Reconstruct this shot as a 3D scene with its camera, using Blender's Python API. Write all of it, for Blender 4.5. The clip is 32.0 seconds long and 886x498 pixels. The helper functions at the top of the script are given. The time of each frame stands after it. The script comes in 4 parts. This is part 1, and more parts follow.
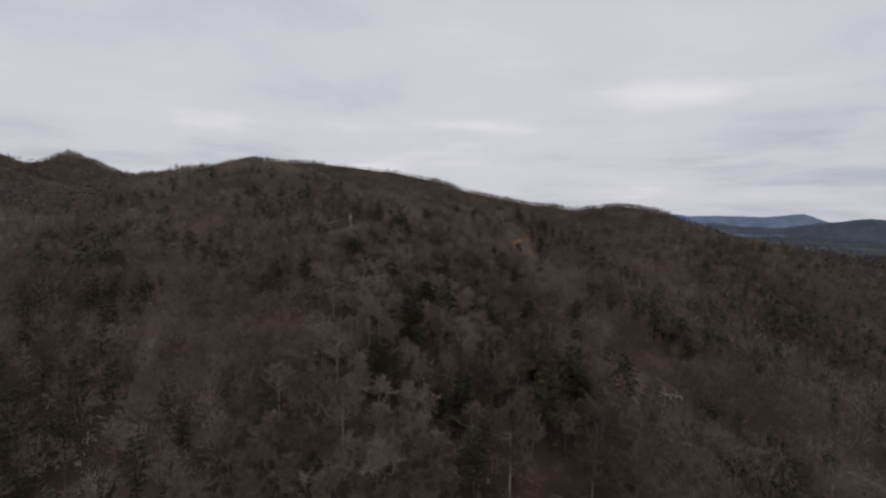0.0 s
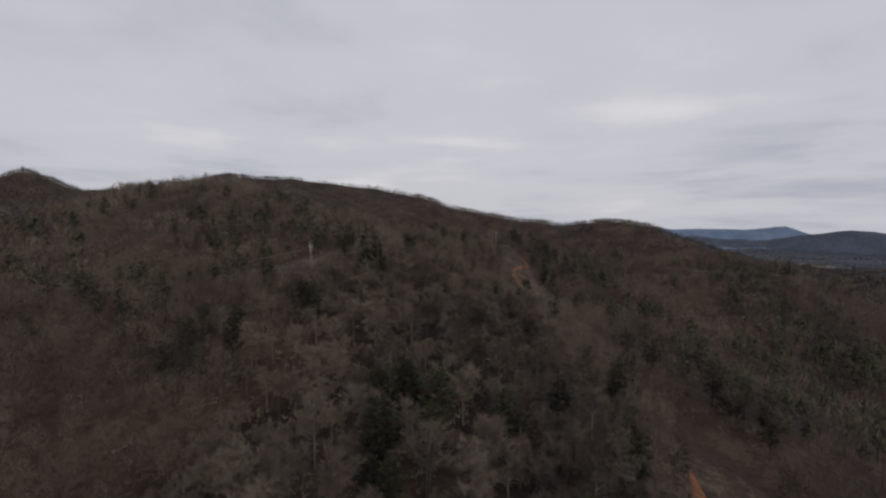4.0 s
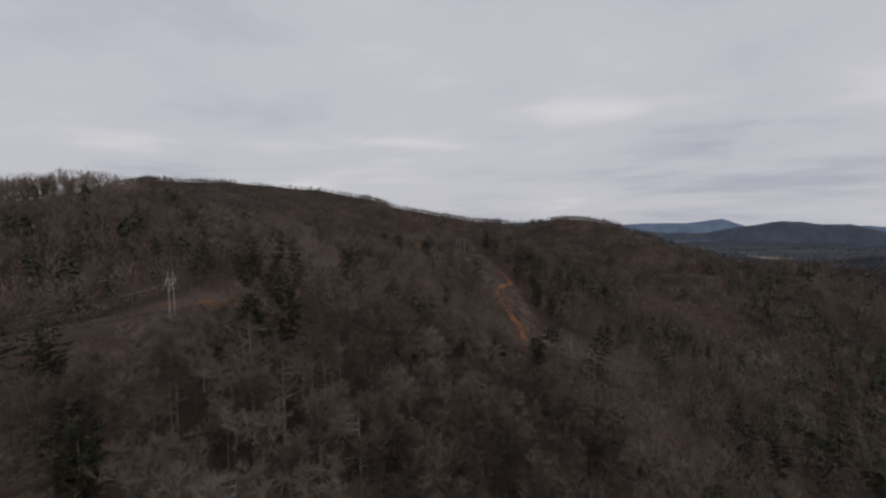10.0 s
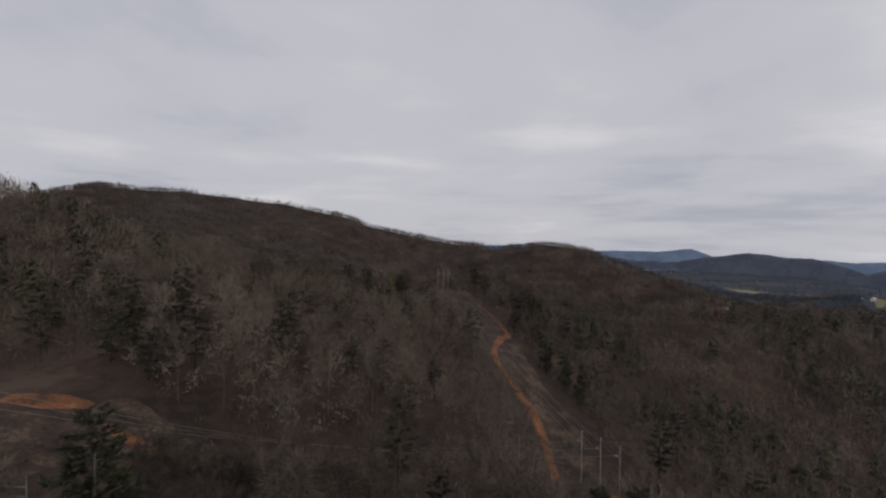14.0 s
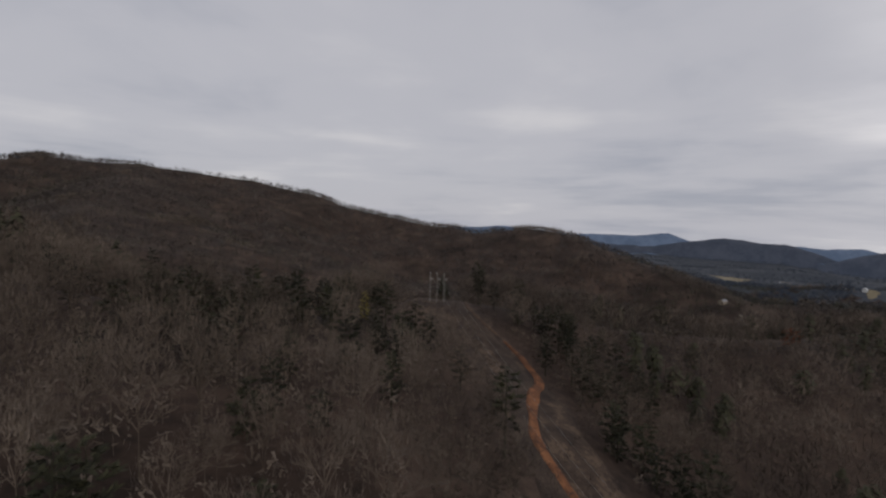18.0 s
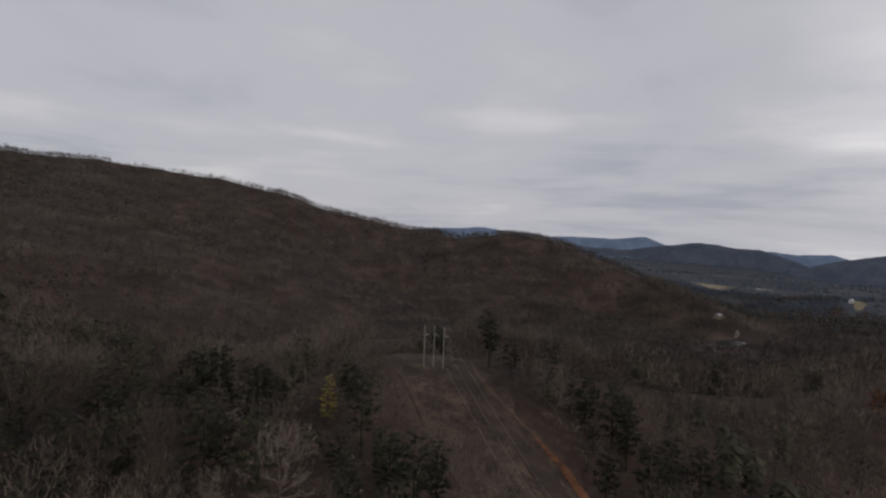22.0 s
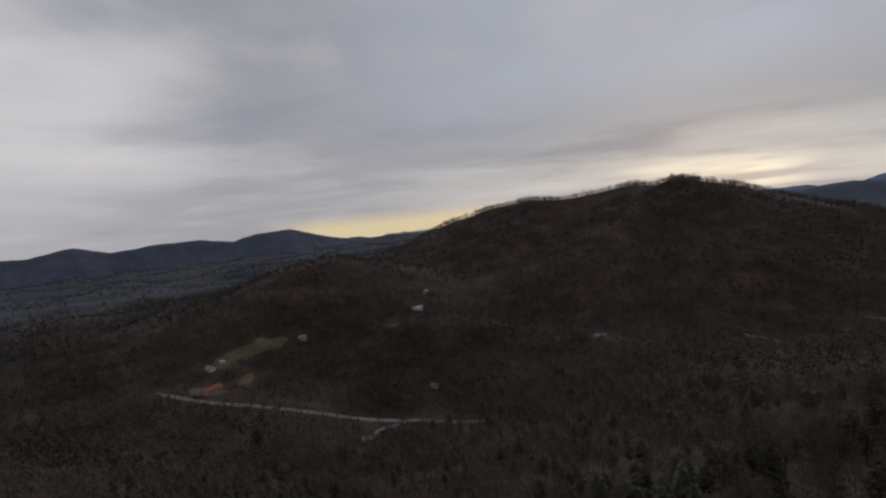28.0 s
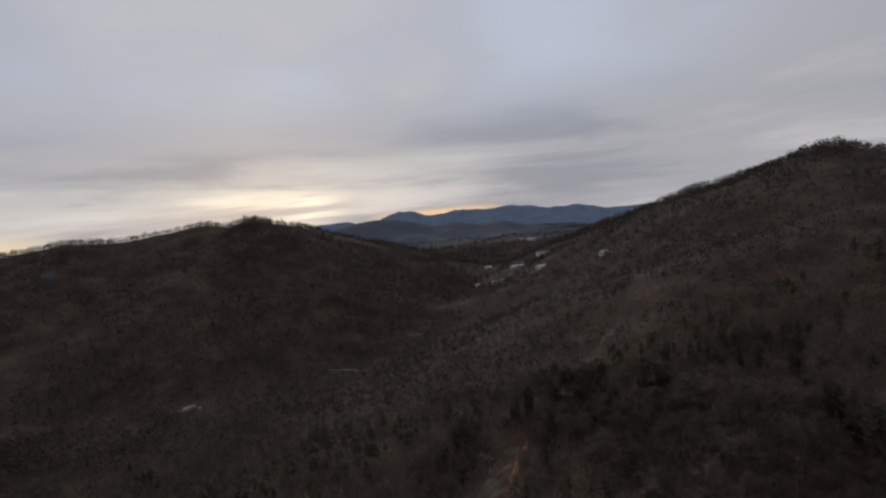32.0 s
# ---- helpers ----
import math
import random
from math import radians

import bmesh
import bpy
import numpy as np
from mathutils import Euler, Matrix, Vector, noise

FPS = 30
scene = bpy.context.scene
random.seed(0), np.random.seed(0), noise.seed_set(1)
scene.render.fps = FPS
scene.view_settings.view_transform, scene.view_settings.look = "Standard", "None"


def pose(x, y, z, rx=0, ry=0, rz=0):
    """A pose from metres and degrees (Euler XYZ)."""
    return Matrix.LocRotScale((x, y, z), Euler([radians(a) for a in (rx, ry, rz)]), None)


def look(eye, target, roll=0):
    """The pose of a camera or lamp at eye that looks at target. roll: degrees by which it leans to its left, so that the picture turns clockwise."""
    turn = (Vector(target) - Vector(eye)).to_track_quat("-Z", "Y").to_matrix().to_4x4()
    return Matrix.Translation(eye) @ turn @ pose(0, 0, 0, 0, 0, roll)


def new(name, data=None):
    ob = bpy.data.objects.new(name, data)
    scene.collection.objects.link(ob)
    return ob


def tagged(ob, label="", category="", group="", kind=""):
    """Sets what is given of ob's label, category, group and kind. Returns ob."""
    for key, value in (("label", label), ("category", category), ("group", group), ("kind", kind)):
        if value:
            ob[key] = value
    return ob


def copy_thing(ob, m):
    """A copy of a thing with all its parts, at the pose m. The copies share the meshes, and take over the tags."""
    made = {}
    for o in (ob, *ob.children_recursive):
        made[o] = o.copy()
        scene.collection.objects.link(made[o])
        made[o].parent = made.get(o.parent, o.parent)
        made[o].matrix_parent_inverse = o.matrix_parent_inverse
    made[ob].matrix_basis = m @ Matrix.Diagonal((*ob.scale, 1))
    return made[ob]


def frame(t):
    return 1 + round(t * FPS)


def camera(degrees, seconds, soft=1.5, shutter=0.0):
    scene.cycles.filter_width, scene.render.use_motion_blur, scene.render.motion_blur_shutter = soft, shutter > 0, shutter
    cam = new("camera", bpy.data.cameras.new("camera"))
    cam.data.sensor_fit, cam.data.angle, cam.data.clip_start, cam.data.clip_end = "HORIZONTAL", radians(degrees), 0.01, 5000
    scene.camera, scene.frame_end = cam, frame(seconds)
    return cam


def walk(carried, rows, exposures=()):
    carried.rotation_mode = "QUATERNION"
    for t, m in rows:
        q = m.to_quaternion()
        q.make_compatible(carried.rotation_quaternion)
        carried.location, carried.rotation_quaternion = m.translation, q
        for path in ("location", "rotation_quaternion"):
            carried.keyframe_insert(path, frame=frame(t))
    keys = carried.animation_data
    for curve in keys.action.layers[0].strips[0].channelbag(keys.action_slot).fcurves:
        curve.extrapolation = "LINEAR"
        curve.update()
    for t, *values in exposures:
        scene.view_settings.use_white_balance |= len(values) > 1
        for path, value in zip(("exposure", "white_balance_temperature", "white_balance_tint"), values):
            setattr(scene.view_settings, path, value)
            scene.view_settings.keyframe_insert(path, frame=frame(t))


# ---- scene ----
cam = camera(86.00, 32.0, soft=2.4)
PATH = [
    (0, (0.16, 2.30, 2.25), (0.15, 101.95, -6.09), 0.74),
    (0.5, (-0.18, 12.20, 3.08), (-0.04, 111.82, -5.66), 0.11),
    (1, (-0.48, 22.15, 3.90), (-0.05, 121.87, -3.59), -0.09),
    (1.5, (-0.66, 32.03, 4.62), (0.07, 131.92, 0.12), -0.03),
    (2, (-0.65, 41.76, 5.49), (0.46, 141.67, 1.50), 0.17),
    (2.5, (-0.58, 51.26, 6.44), (0.92, 151.13, 1.46), 0.52),
    (3, (-0.62, 60.73, 7.39), (1.43, 160.59, 2.48), 0.75),
    (3.5, (-0.84, 70.30, 8.26), (1.62, 170.14, 3.31), 0.61),
    (5.5, (-2.21, 109.26, 10.42), (3.86, 208.85, 3.70), -1.09),
    (6, (-2.54, 118.35, 10.77), (4.28, 217.85, 3.41), -0.63),
    (6.5, (-2.49, 127.33, 10.73), (5.09, 226.75, 3.12), -0.37),
    (7, (-2.31, 136.34, 10.55), (6.42, 235.67, 3.04), -1.78),
    (7.5, (-2.09, 145.53, 10.68), (7.30, 244.86, 3.91), -1.16),
    (8, (-1.97, 155.01, 10.98), (8.22, 254.38, 6.32), -1.41),
    (8.5, (-1.87, 164.69, 11.39), (9.16, 263.96, 6.53), -1.24),
    (9, (-1.73, 174.53, 11.78), (10.33, 273.69, 7.16), -1.44),
    (9.5, (-1.32, 184.30, 12.24), (11.67, 283.33, 7.27), -1.58),
    (10, (-1.01, 194.11, 12.64), (12.80, 293.02, 7.53), -1.48),
    (10.5, (-0.73, 203.88, 13.17), (13.93, 302.72, 9.25), -0.98),
    (11, (-0.36, 213.61, 13.91), (15.07, 312.34, 10.13), -0.70),
    (11.5, (0.06, 223.29, 14.75), (16.56, 321.87, 11.69), -0.62),
    (12, (0.54, 232.44, 15.91), (17.67, 330.92, 12.84), 0.02),
    (12.5, (1.23, 241.36, 16.98), (19.15, 339.72, 14.88), 0.19),
    (13, (2.25, 250.04, 18.29), (20.46, 348.36, 16.66), 0.82),
    (13.5, (3.06, 258.35, 19.22), (22.22, 356.49, 17.89), 0.54),
    (14, (3.99, 266.93, 20.39), (23.65, 364.97, 19.31), 0.63),
    (14.5, (4.38, 275.27, 21.69), (24.48, 373.22, 20.59), 1.01),
    (15, (4.55, 284.28, 22.58), (25.16, 382.11, 20.80), 1.63),
    (15.5, (4.76, 294.22, 22.60), (26.97, 391.67, 19.63), 0.50),
    (17.5, (11.75, 349.94, 25.45), (35.96, 446.86, 20.84), 1.16),
    (18, (13.31, 360.39, 27.12), (37.88, 457.19, 21.95), 1.47),
    (18.5, (14.64, 369.65, 29.09), (39.85, 466.23, 23.07), 1.78),
    (19, (15.58, 378.28, 31.09), (41.35, 474.67, 24.43), 2.29),
    (19.5, (16.27, 386.92, 33.09), (42.76, 483.17, 27.33), 2.68),
    (20, (17.01, 395.39, 34.81), (44.13, 491.52, 29.88), 3.02),
    (20.5, (17.95, 403.73, 36.11), (45.53, 499.73, 31.41), 3.29),
    (21, (19.09, 411.94, 37.14), (47.07, 507.83, 32.32), 3.32),
    (21.5, (20.37, 420.12, 38.26), (48.83, 515.85, 33.26), 2.88),
    (22, (21.55, 428.41, 39.45), (50.75, 523.92, 34.38), 2.21),
    (22.5, (22.87, 436.80, 40.61), (52.69, 532.10, 35.38), 2.21),
    (23, (24.26, 445.14, 41.67), (54.80, 540.22, 36.41), 2.17),
    (23.5, (25.61, 453.31, 42.82), (58.04, 547.74, 37.33), 1.87),
    (24, (26.66, 460.37, 43.62), (70.69, 550.13, 41.74), 1.18),
    (24.5, (29.77, 469.32, 43.64), (91.08, 548.25, 46.84), -0.79),
    (25, (32.91, 478.50, 45.05), (113.25, 537.75, 51.02), -1.36),
    (25.5, (33.59, 485.52, 47.64), (126.76, 521.57, 51.99), -1.46),
    (26, (33.92, 492.25, 51.17), (133.25, 503.60, 53.37), -3.61),
    (26.5, (36.87, 498.95, 53.90), (136.07, 486.40, 53.28), -5.93),
    (28.5, (85.73, 519.70, 52.50), (150.91, 444.28, 44.51), -5.00),
    (29, (91.38, 520.12, 56.95), (146.30, 436.83, 50.18), -5.28),
    (29.5, (96.33, 518.80, 62.03), (140.74, 429.42, 55.81), -6.29),
    (30, (101.62, 516.72, 67.15), (136.43, 423.21, 60.63), -6.83),
    (30.5, (106.09, 513.83, 72.76), (132.65, 417.70, 65.46), -7.17),
    (31, (109.85, 507.94, 77.99), (127.18, 409.77, 70.03), -7.42),
    (31.5, (114.22, 498.52, 80.04), (122.24, 399.25, 71.00), -6.58),
    (32, (117.45, 489.76, 81.67), (117.32, 390.26, 71.73), -5.11),
]
# the picture darkens a little as the bright western sky comes into view
walk(cam, [(t, look(eye, target, roll)) for t, eye, target, roll in PATH],
     [(0.0, 0.2), (3.0, 0.07), (6.0, 0.07), (9.0, 0.0), (13.0, 0.0), (17.5, -0.16), (22.0, -0.16), (24.0, -0.1), (25.0, -0.27), (26.0, -0.47), (28.5, -0.62), (30.0, -0.57), (32.0, -0.42)])

# ---- world and sun: thick overcast, low sun behind cloud in the south-south-east ----
SUN_AZ = radians(160)            # from +y, clockwise


def socket_math(nt, op, a, b=None, c=None):
    n = nt.nodes.new("ShaderNodeMath")
    n.operation = op
    for k, v in enumerate((a, b, c)):
        if v is None:
            continue
        if hasattr(v, "is_linked"):
            nt.links.new(v, n.inputs[k])
        else:
            n.inputs[k].default_value = v
    return n.outputs[0]


def socket_mix(nt, fac, a, b):
    n = nt.nodes.new("ShaderNodeMix")
    n.data_type = "RGBA"
    for s, v in ((n.inputs[0], fac), (n.inputs[6], a), (n.inputs[7], b)):
        if hasattr(v, "is_linked"):
            nt.links.new(v, s)
        else:
            s.default_value = v if not isinstance(v, tuple) else (*v, 1)[:4]
    return n.outputs[2]


def ramp(nt, fac, stops):
    n = nt.nodes.new("ShaderNodeValToRGB")
    n.color_ramp.interpolation = "EASE"
    e = n.color_ramp.elements
    while len(e) < len(stops):
        e.new(0.5)
    for k, (p, col) in enumerate(stops):
        e[k].position = p
        e[k].color = (*col, 1) if isinstance(col, tuple) else (col, col, col, 1)
    nt.links.new(fac, n.inputs[0])
    return n.outputs[0]


def noise_tex(nt, vec, scale, detail=4.0, rough=0.55, distortion=0.0):
    n = nt.nodes.new("ShaderNodeTexNoise")
    n.inputs["Scale"].default_value = scale
    n.inputs["Detail"].default_value = detail
    n.inputs["Roughness"].default_value = rough
    n.inputs["Distortion"].default_value = distortion
    if vec is not None:
        nt.links.new(vec, n.inputs["Vector"])
    return n.outputs["Fac"]


def build_world():
    w = bpy.data.worlds.new("overcast_sky")
    scene.world = w
    w.use_nodes = True
    nt = w.node_tree
    nt.nodes.clear()
    out = nt.nodes.new("ShaderNodeOutputWorld")
    tc = nt.nodes.new("ShaderNodeTexCoord")
    sep = nt.nodes.new("ShaderNodeSeparateXYZ")
    nt.links.new(tc.outputs["Generated"], sep.inputs[0])
    x, y, z = sep.outputs
    up = socket_math(nt, "MAXIMUM", z, 0.0)
    den = socket_math(nt, "ADD", up, 0.16)
    comb = nt.nodes.new("ShaderNodeCombineXYZ")
    nt.links.new(socket_math(nt, "DIVIDE", x, den), comb.inputs[0])
    nt.links.new(socket_math(nt, "DIVIDE", y, den), comb.inputs[1])
    big = noise_tex(nt, comb.outputs[0], 0.42, 2.0, 0.5, 0.2)
    fine = noise_tex(nt, comb.outputs[0], 1.3, 5.0, 0.5, 0.25)
    # low stratus bands along the horizon
    bandv = nt.nodes.new("ShaderNodeCombineXYZ")
    nt.links.new(x, bandv.inputs[0])
    nt.links.new(y, bandv.inputs[1])
    nt.links.new(socket_math(nt, "MULTIPLY", z, 9.0), bandv.inputs[2])
    band = noise_tex(nt, bandv.outputs[0], 1.9, 7.0, 0.58, 0.3)
    low = ramp(nt, up, [(0.0, 0.85), (0.30, 0.0)])
    tex = socket_math(nt, "ADD", socket_math(nt, "MULTIPLY", big, 0.68), socket_math(nt, "MULTIPLY", fine, 0.32))
    tex = socket_math(nt, "ADD", socket_math(nt, "MULTIPLY", tex, socket_math(nt, "SUBTRACT", 1.0, socket_math(nt, "MULTIPLY", low, 0.7))),
                      socket_math(nt, "MULTIPLY", socket_math(nt, "MULTIPLY", band, low), 0.7))
    cloud = ramp(nt, tex, [(0.36, (0.415, 0.431, 0.499)), (0.50, (0.553, 0.552, 0.604)), (0.62, (0.691, 0.677, 0.705))])
    flat = socket_math(nt, "MAXIMUM", socket_math(nt, "SQRT", socket_math(nt, "ADD", socket_math(nt, "MULTIPLY", x, x), socket_math(nt, "MULTIPLY", y, y))), 0.001)

    def towards(degrees):
        """The cosine of the angle, in plan, to a bearing clockwise from +y."""
        sx, sy = math.sin(radians(degrees)), math.cos(radians(degrees))
        return socket_math(nt, "DIVIDE", socket_math(nt, "ADD", socket_math(nt, "MULTIPLY", x, sx), socket_math(nt, "MULTIPLY", y, sy)), flat)

    def both(*parts):
        out = parts[0]
        for p in parts[1:]:
            out = socket_math(nt, "MULTIPLY", out, p)
        return out

    high = socket_math(nt, "ADD", z, 0.06)
    streak = ramp(nt, band, [(0.36, 0.15), (0.60, 1.0)])
    # paler veil in the east, heavier cloud beside it and in the south-west
    veil = both(ramp(nt, socket_math(nt, "ADD", socket_math(nt, "MULTIPLY", towards(80), 0.8), socket_math(nt, "MULTIPLY", tex, 0.2)), [(0.79, 0.0), (0.92, 1.0)]), ramp(nt, high, [(0.05, 0.25), (0.30, 1.0)]), ramp(nt, tex, [(0.32, 0.75), (0.60, 1.0)]))
    cloud = socket_mix(nt, both(veil, 0.85), cloud, (1.2, 1.16, 1.17))
    heavy = both(ramp(nt, towards(118), [(0.84, 0.0), (0.97, 1.0)]), ramp(nt, high, [(0.16, 0.0), (0.32, 1.0)]), ramp(nt, fine, [(0.35, 1.0), (0.62, 0.25)]))
    cloud = socket_mix(nt, both(heavy, 0.6), cloud, (0.40, 0.44, 0.53))
    west = both(ramp(nt, towards(170), [(0.55, 0.0), (0.9, 1.0)]), ramp(nt, high, [(0.16, 0.0), (0.34, 1.0)]), ramp(nt, tex, [(0.40, 1.0), (0.60, 0.3)]))
    cloud = socket_mix(nt, both(west, 0.75), cloud, (0.76, 0.84, 1.02))
    # lit streaks round the hidden sun, and the clear strip along the skyline
    lit = both(ramp(nt, towards(160), [(0.80, 0.0), (0.99, 1.0)]), ramp(nt, high, [(0.05, 1.0), (0.22, 0.0)]), streak)
    cloud = socket_mix(nt, both(lit, 0.5), cloud, (1.22, 1.18, 1.1))
    clear = both(ramp(nt, towards(126), [(0.955, 0.0), (0.988, 1.0)]), ramp(nt, high, [(0.040, 1.0), (0.076, 0.0)]))
    cloud = socket_mix(nt, both(clear, 0.8), cloud, (1.25, 1.02, 0.60))
    glow = both(ramp(nt, towards(160), [(0.984, 0.0), (0.9995, 1.0)]), ramp(nt, high, [(0.06, 1.0), (0.13, 0.0)]), ramp(nt, band, [(0.44, 0.1), (0.60, 1.0)]))
    cloud = socket_mix(nt, glow, cloud, (1.75, 1.58, 1.22))
    gap = both(ramp(nt, towards(180), [(0.988, 0.0), (0.998, 1.0)]), ramp(nt, high, [(0.038, 1.0), (0.050, 0.0)]))
    cloud = socket_mix(nt, both(gap, 0.75), cloud, (1.5, 0.92, 0.42))
    below = ramp(nt, socket_math(nt, "ADD", z, 0.5), [(0.36, 1.0), (0.40, 0.0)])
    cloud = socket_mix(nt, below, cloud, (0.05, 0.06, 0.075))
    bg = nt.nodes.new("ShaderNodeBackground")
    bg.inputs["Strength"].default_value = 1.0
    nt.links.new(cloud, bg.inputs["Color"])
    sky = nt.nodes.new("ShaderNodeTexSky")
    sky.sky_type, sky.sun_disc = "NISHITA", False
    sky.sun_elevation, sky.sun_rotation = radians(9), SUN_AZ
    bg2 = nt.nodes.new("ShaderNodeBackground")
    bg2.inputs["Strength"].default_value = 0.05
    nt.links.new(sky.outputs[0], bg2.inputs["Color"])
    mix = nt.nodes.new("ShaderNodeMixShader")
    mix.inputs[0].default_value = 0.93
    nt.links.new(bg2.outputs[0], mix.inputs[1])
    nt.links.new(bg.outputs[0], mix.inputs[2])
    nt.links.new(mix.outputs[0], out.inputs[0])


build_world()
sun_data = bpy.data.lights.new("sun", "SUN")
sun_data.energy, sun_data.angle, sun_data.color = 1.2, radians(30), (1.0, 0.93, 0.84)
sun = new("sun", sun_data)
sun.matrix_world = look((0, 0, 500), (-500 * math.sin(SUN_AZ), -500 * math.cos(SUN_AZ), 360))


# ---- materials ----
def material(name, colors, scale, rough=0.9, bump=0.0, fine=None, island=0.0, metal=0.0, spec=0.3, by_object=0.0):
    """Two scales of noise over two or three colours, with relief and an even grain."""
    m = bpy.data.materials.new(name)
    m.use_nodes = True
    nt = m.node_tree
    b = nt.nodes["Principled BSDF"]
    geo = nt.nodes.new("ShaderNodeNewGeometry")
    pos = geo.outputs["Position"]
    a = noise_tex(nt, pos, scale, 5.0, 0.6)
    f = noise_tex(nt, pos, fine or scale * 9, 3.0, 0.6)
    v = socket_math(nt, "ADD", socket_math(nt, "MULTIPLY", a, 0.65), socket_math(nt, "MULTIPLY", f, 0.35))
    if island:
        v = socket_math(nt, "ADD", v, socket_math(nt, "MULTIPLY", socket_math(nt, "SUBTRACT", geo.outputs["Random Per Island"], 0.5), island))
    if by_object:
        oi = nt.nodes.new("ShaderNodeObjectInfo")
        v = socket_math(nt, "ADD", v, socket_math(nt, "MULTIPLY", socket_math(nt, "SUBTRACT", oi.outputs["Random"], 0.5), by_object))
    n = len(colors)
    col = ramp(nt, v, [(0.395 + 0.21 * k / (n - 1), c) for k, c in enumerate(colors)])
    nt.links.new(col, b.inputs["Base Color"])
    b.inputs["Roughness"].default_value = rough
    b.inputs["Metallic"].default_value = metal
    b.inputs["Specular IOR Level"].default_value = spec
    if bump:
        bn = nt.nodes.new("ShaderNodeBump")
        bn.inputs["Strength"].default_value = 0.6
        bn.inputs["Distance"].default_value = bump
        nt.links.new(v, bn.inputs["Height"])
        nt.links.new(bn.outputs[0], b.inputs["Normal"])
    return m


M_FLOOR = material("leaf_litter", [(0.020, 0.0122, 0.0088), (0.040, 0.0250, 0.0178), (0.070, 0.0455, 0.0330)], 0.02, 0.95, 0.4, 0.3)
M_BARK = material("grey_bark", [(0.040, 0.033, 0.028), (0.060, 0.051, 0.044), (0.094, 0.083, 0.073)], 0.9, 0.9, island=0.1, by_object=0.2)
M_PALEBARK = material("pale_sycamore_bark", [(0.085, 0.078, 0.07), (0.13, 0.12, 0.108), (0.19, 0.178, 0.162)], 0.9, 0.9, island=0.1)
M_TWIG = material("bare_twigs", [(0.050, 0.0375, 0.0290), (0.098, 0.0755, 0.0595), (0.152, 0.1210, 0.0970)], 0.016, 0.95, fine=0.10, island=0.05, by_object=0.12)
# bare twigs again, with the missing crown shade of far woods darkened into the colour
M_TWIG_SHADED = material("far_twigs_with_shade", [(0.028, 0.0225, 0.0195), (0.054, 0.0445, 0.0390), (0.086, 0.0720, 0.0635)], 0.012, 0.95, fine=0.06, island=0.05)
M_NEEDLE = material("pine_needles", [(0.012, 0.0122, 0.0064), (0.024, 0.0236, 0.0120), (0.044, 0.0425, 0.0215)], 0.05, 0.85, fine=0.6, island=0.14, by_object=0.2)
M_BRUSH = material("dry_brush", [(0.026, 0.018, 0.014), (0.052, 0.037, 0.028), (0.10, 0.075, 0.055)], 0.25, 0.95, fine=0.8, island=0.1)
M_GOLD = material("yellow_needles", [(0.16, 0.13, 0.035), (0.26, 0.21, 0.06)], 0.5, 0.85, island=0.3)
M_DIRT = material("orange_clay", [(0.060, 0.030, 0.018), (0.14, 0.056, 0.025), (0.22, 0.095, 0.042)], 0.2, 0.95, 0.15, 1.2)
M_CUT = material("cut_over_brush", [(0.024, 0.016, 0.012), (0.040, 0.027, 0.020), (0.062, 0.043, 0.032)], 0.12, 0.95, 0.2, 0.9)
M_PATH = material("worn_brown_path", [(0.042, 0.026, 0.018), (0.064, 0.040, 0.027), (0.095, 0.060, 0.040)], 0.12, 0.95, 0.1, 1.2)
M_GRASS = material("dry_cut_grass", [(0.020, 0.013, 0.010), (0.047, 0.031, 0.022), (0.098, 0.066, 0.045)], 0.11, 0.95, 0.3, 0.8)
M_FIELD = material("winter_field", [(0.12, 0.098, 0.062), (0.175, 0.146, 0.094), (0.22, 0.19, 0.13)], 0.02, 0.95, 0.1, 0.3)
M_PASTURE = material("green_pasture", [(0.062, 0.054, 0.029), (0.098, 0.083, 0.046), (0.14, 0.115, 0.072)], 0.02, 0.95, 0.1, 0.3)
M_ROAD = material("worn_asphalt", [(0.13, 0.126, 0.12), (0.21, 0.205, 0.195)], 0.1, 0.85, 0.01, 2.0)
M_POLE = material("weathered_pole", [(0.17, 0.162, 0.152), (0.27, 0.26, 0.245)], 0.7, 0.85, 0.01, 6.0)
M_OLDPOLE = material("dark_weathered_pole", [(0.15, 0.142, 0.13), (0.24, 0.23, 0.215)], 0.7, 0.85, 0.01, 6.0)
M_WIRE = material("aluminium_wire", [(0.20, 0.19, 0.18), (0.29, 0.275, 0.265)], 0.2, 0.6, metal=0.3)
M_WHITE = material("white_siding", [(0.46, 0.46, 0.45), (0.60, 0.60, 0.58)], 0.4, 0.8)
M_TAN = material("tan_boards", [(0.26, 0.21, 0.15), (0.36, 0.30, 0.22)], 0.5, 0.85)
M_METAL = material("pale_metal_roof", [(0.38, 0.39, 0.40), (0.52, 0.53, 0.54)], 0.4, 0.45, metal=0.2)
M_GREYROOF = material("grey_shingles", [(0.16, 0.16, 0.17), (0.26, 0.26, 0.27)], 0.6, 0.9)
M_REDROOF = material("rust_red_roof", [(0.19, 0.062, 0.045), (0.28, 0.095, 0.065)], 0.4, 0.8)
M_PANE = material("dark_window", [(0.02, 0.022, 0.025), (0.035, 0.037, 0.04)], 0.8, 0.15, spec=0.5)
M_YARD = material("pale_gravel_yard", [(0.075, 0.062, 0.048), (0.135, 0.118, 0.094)], 0.06, 0.95, 0.05, 0.8)
M_WATER = material("pond_water", [(0.03, 0.035, 0.035), (0.04, 0.045, 0.045)], 0.02, 0.03, spec=1.0)
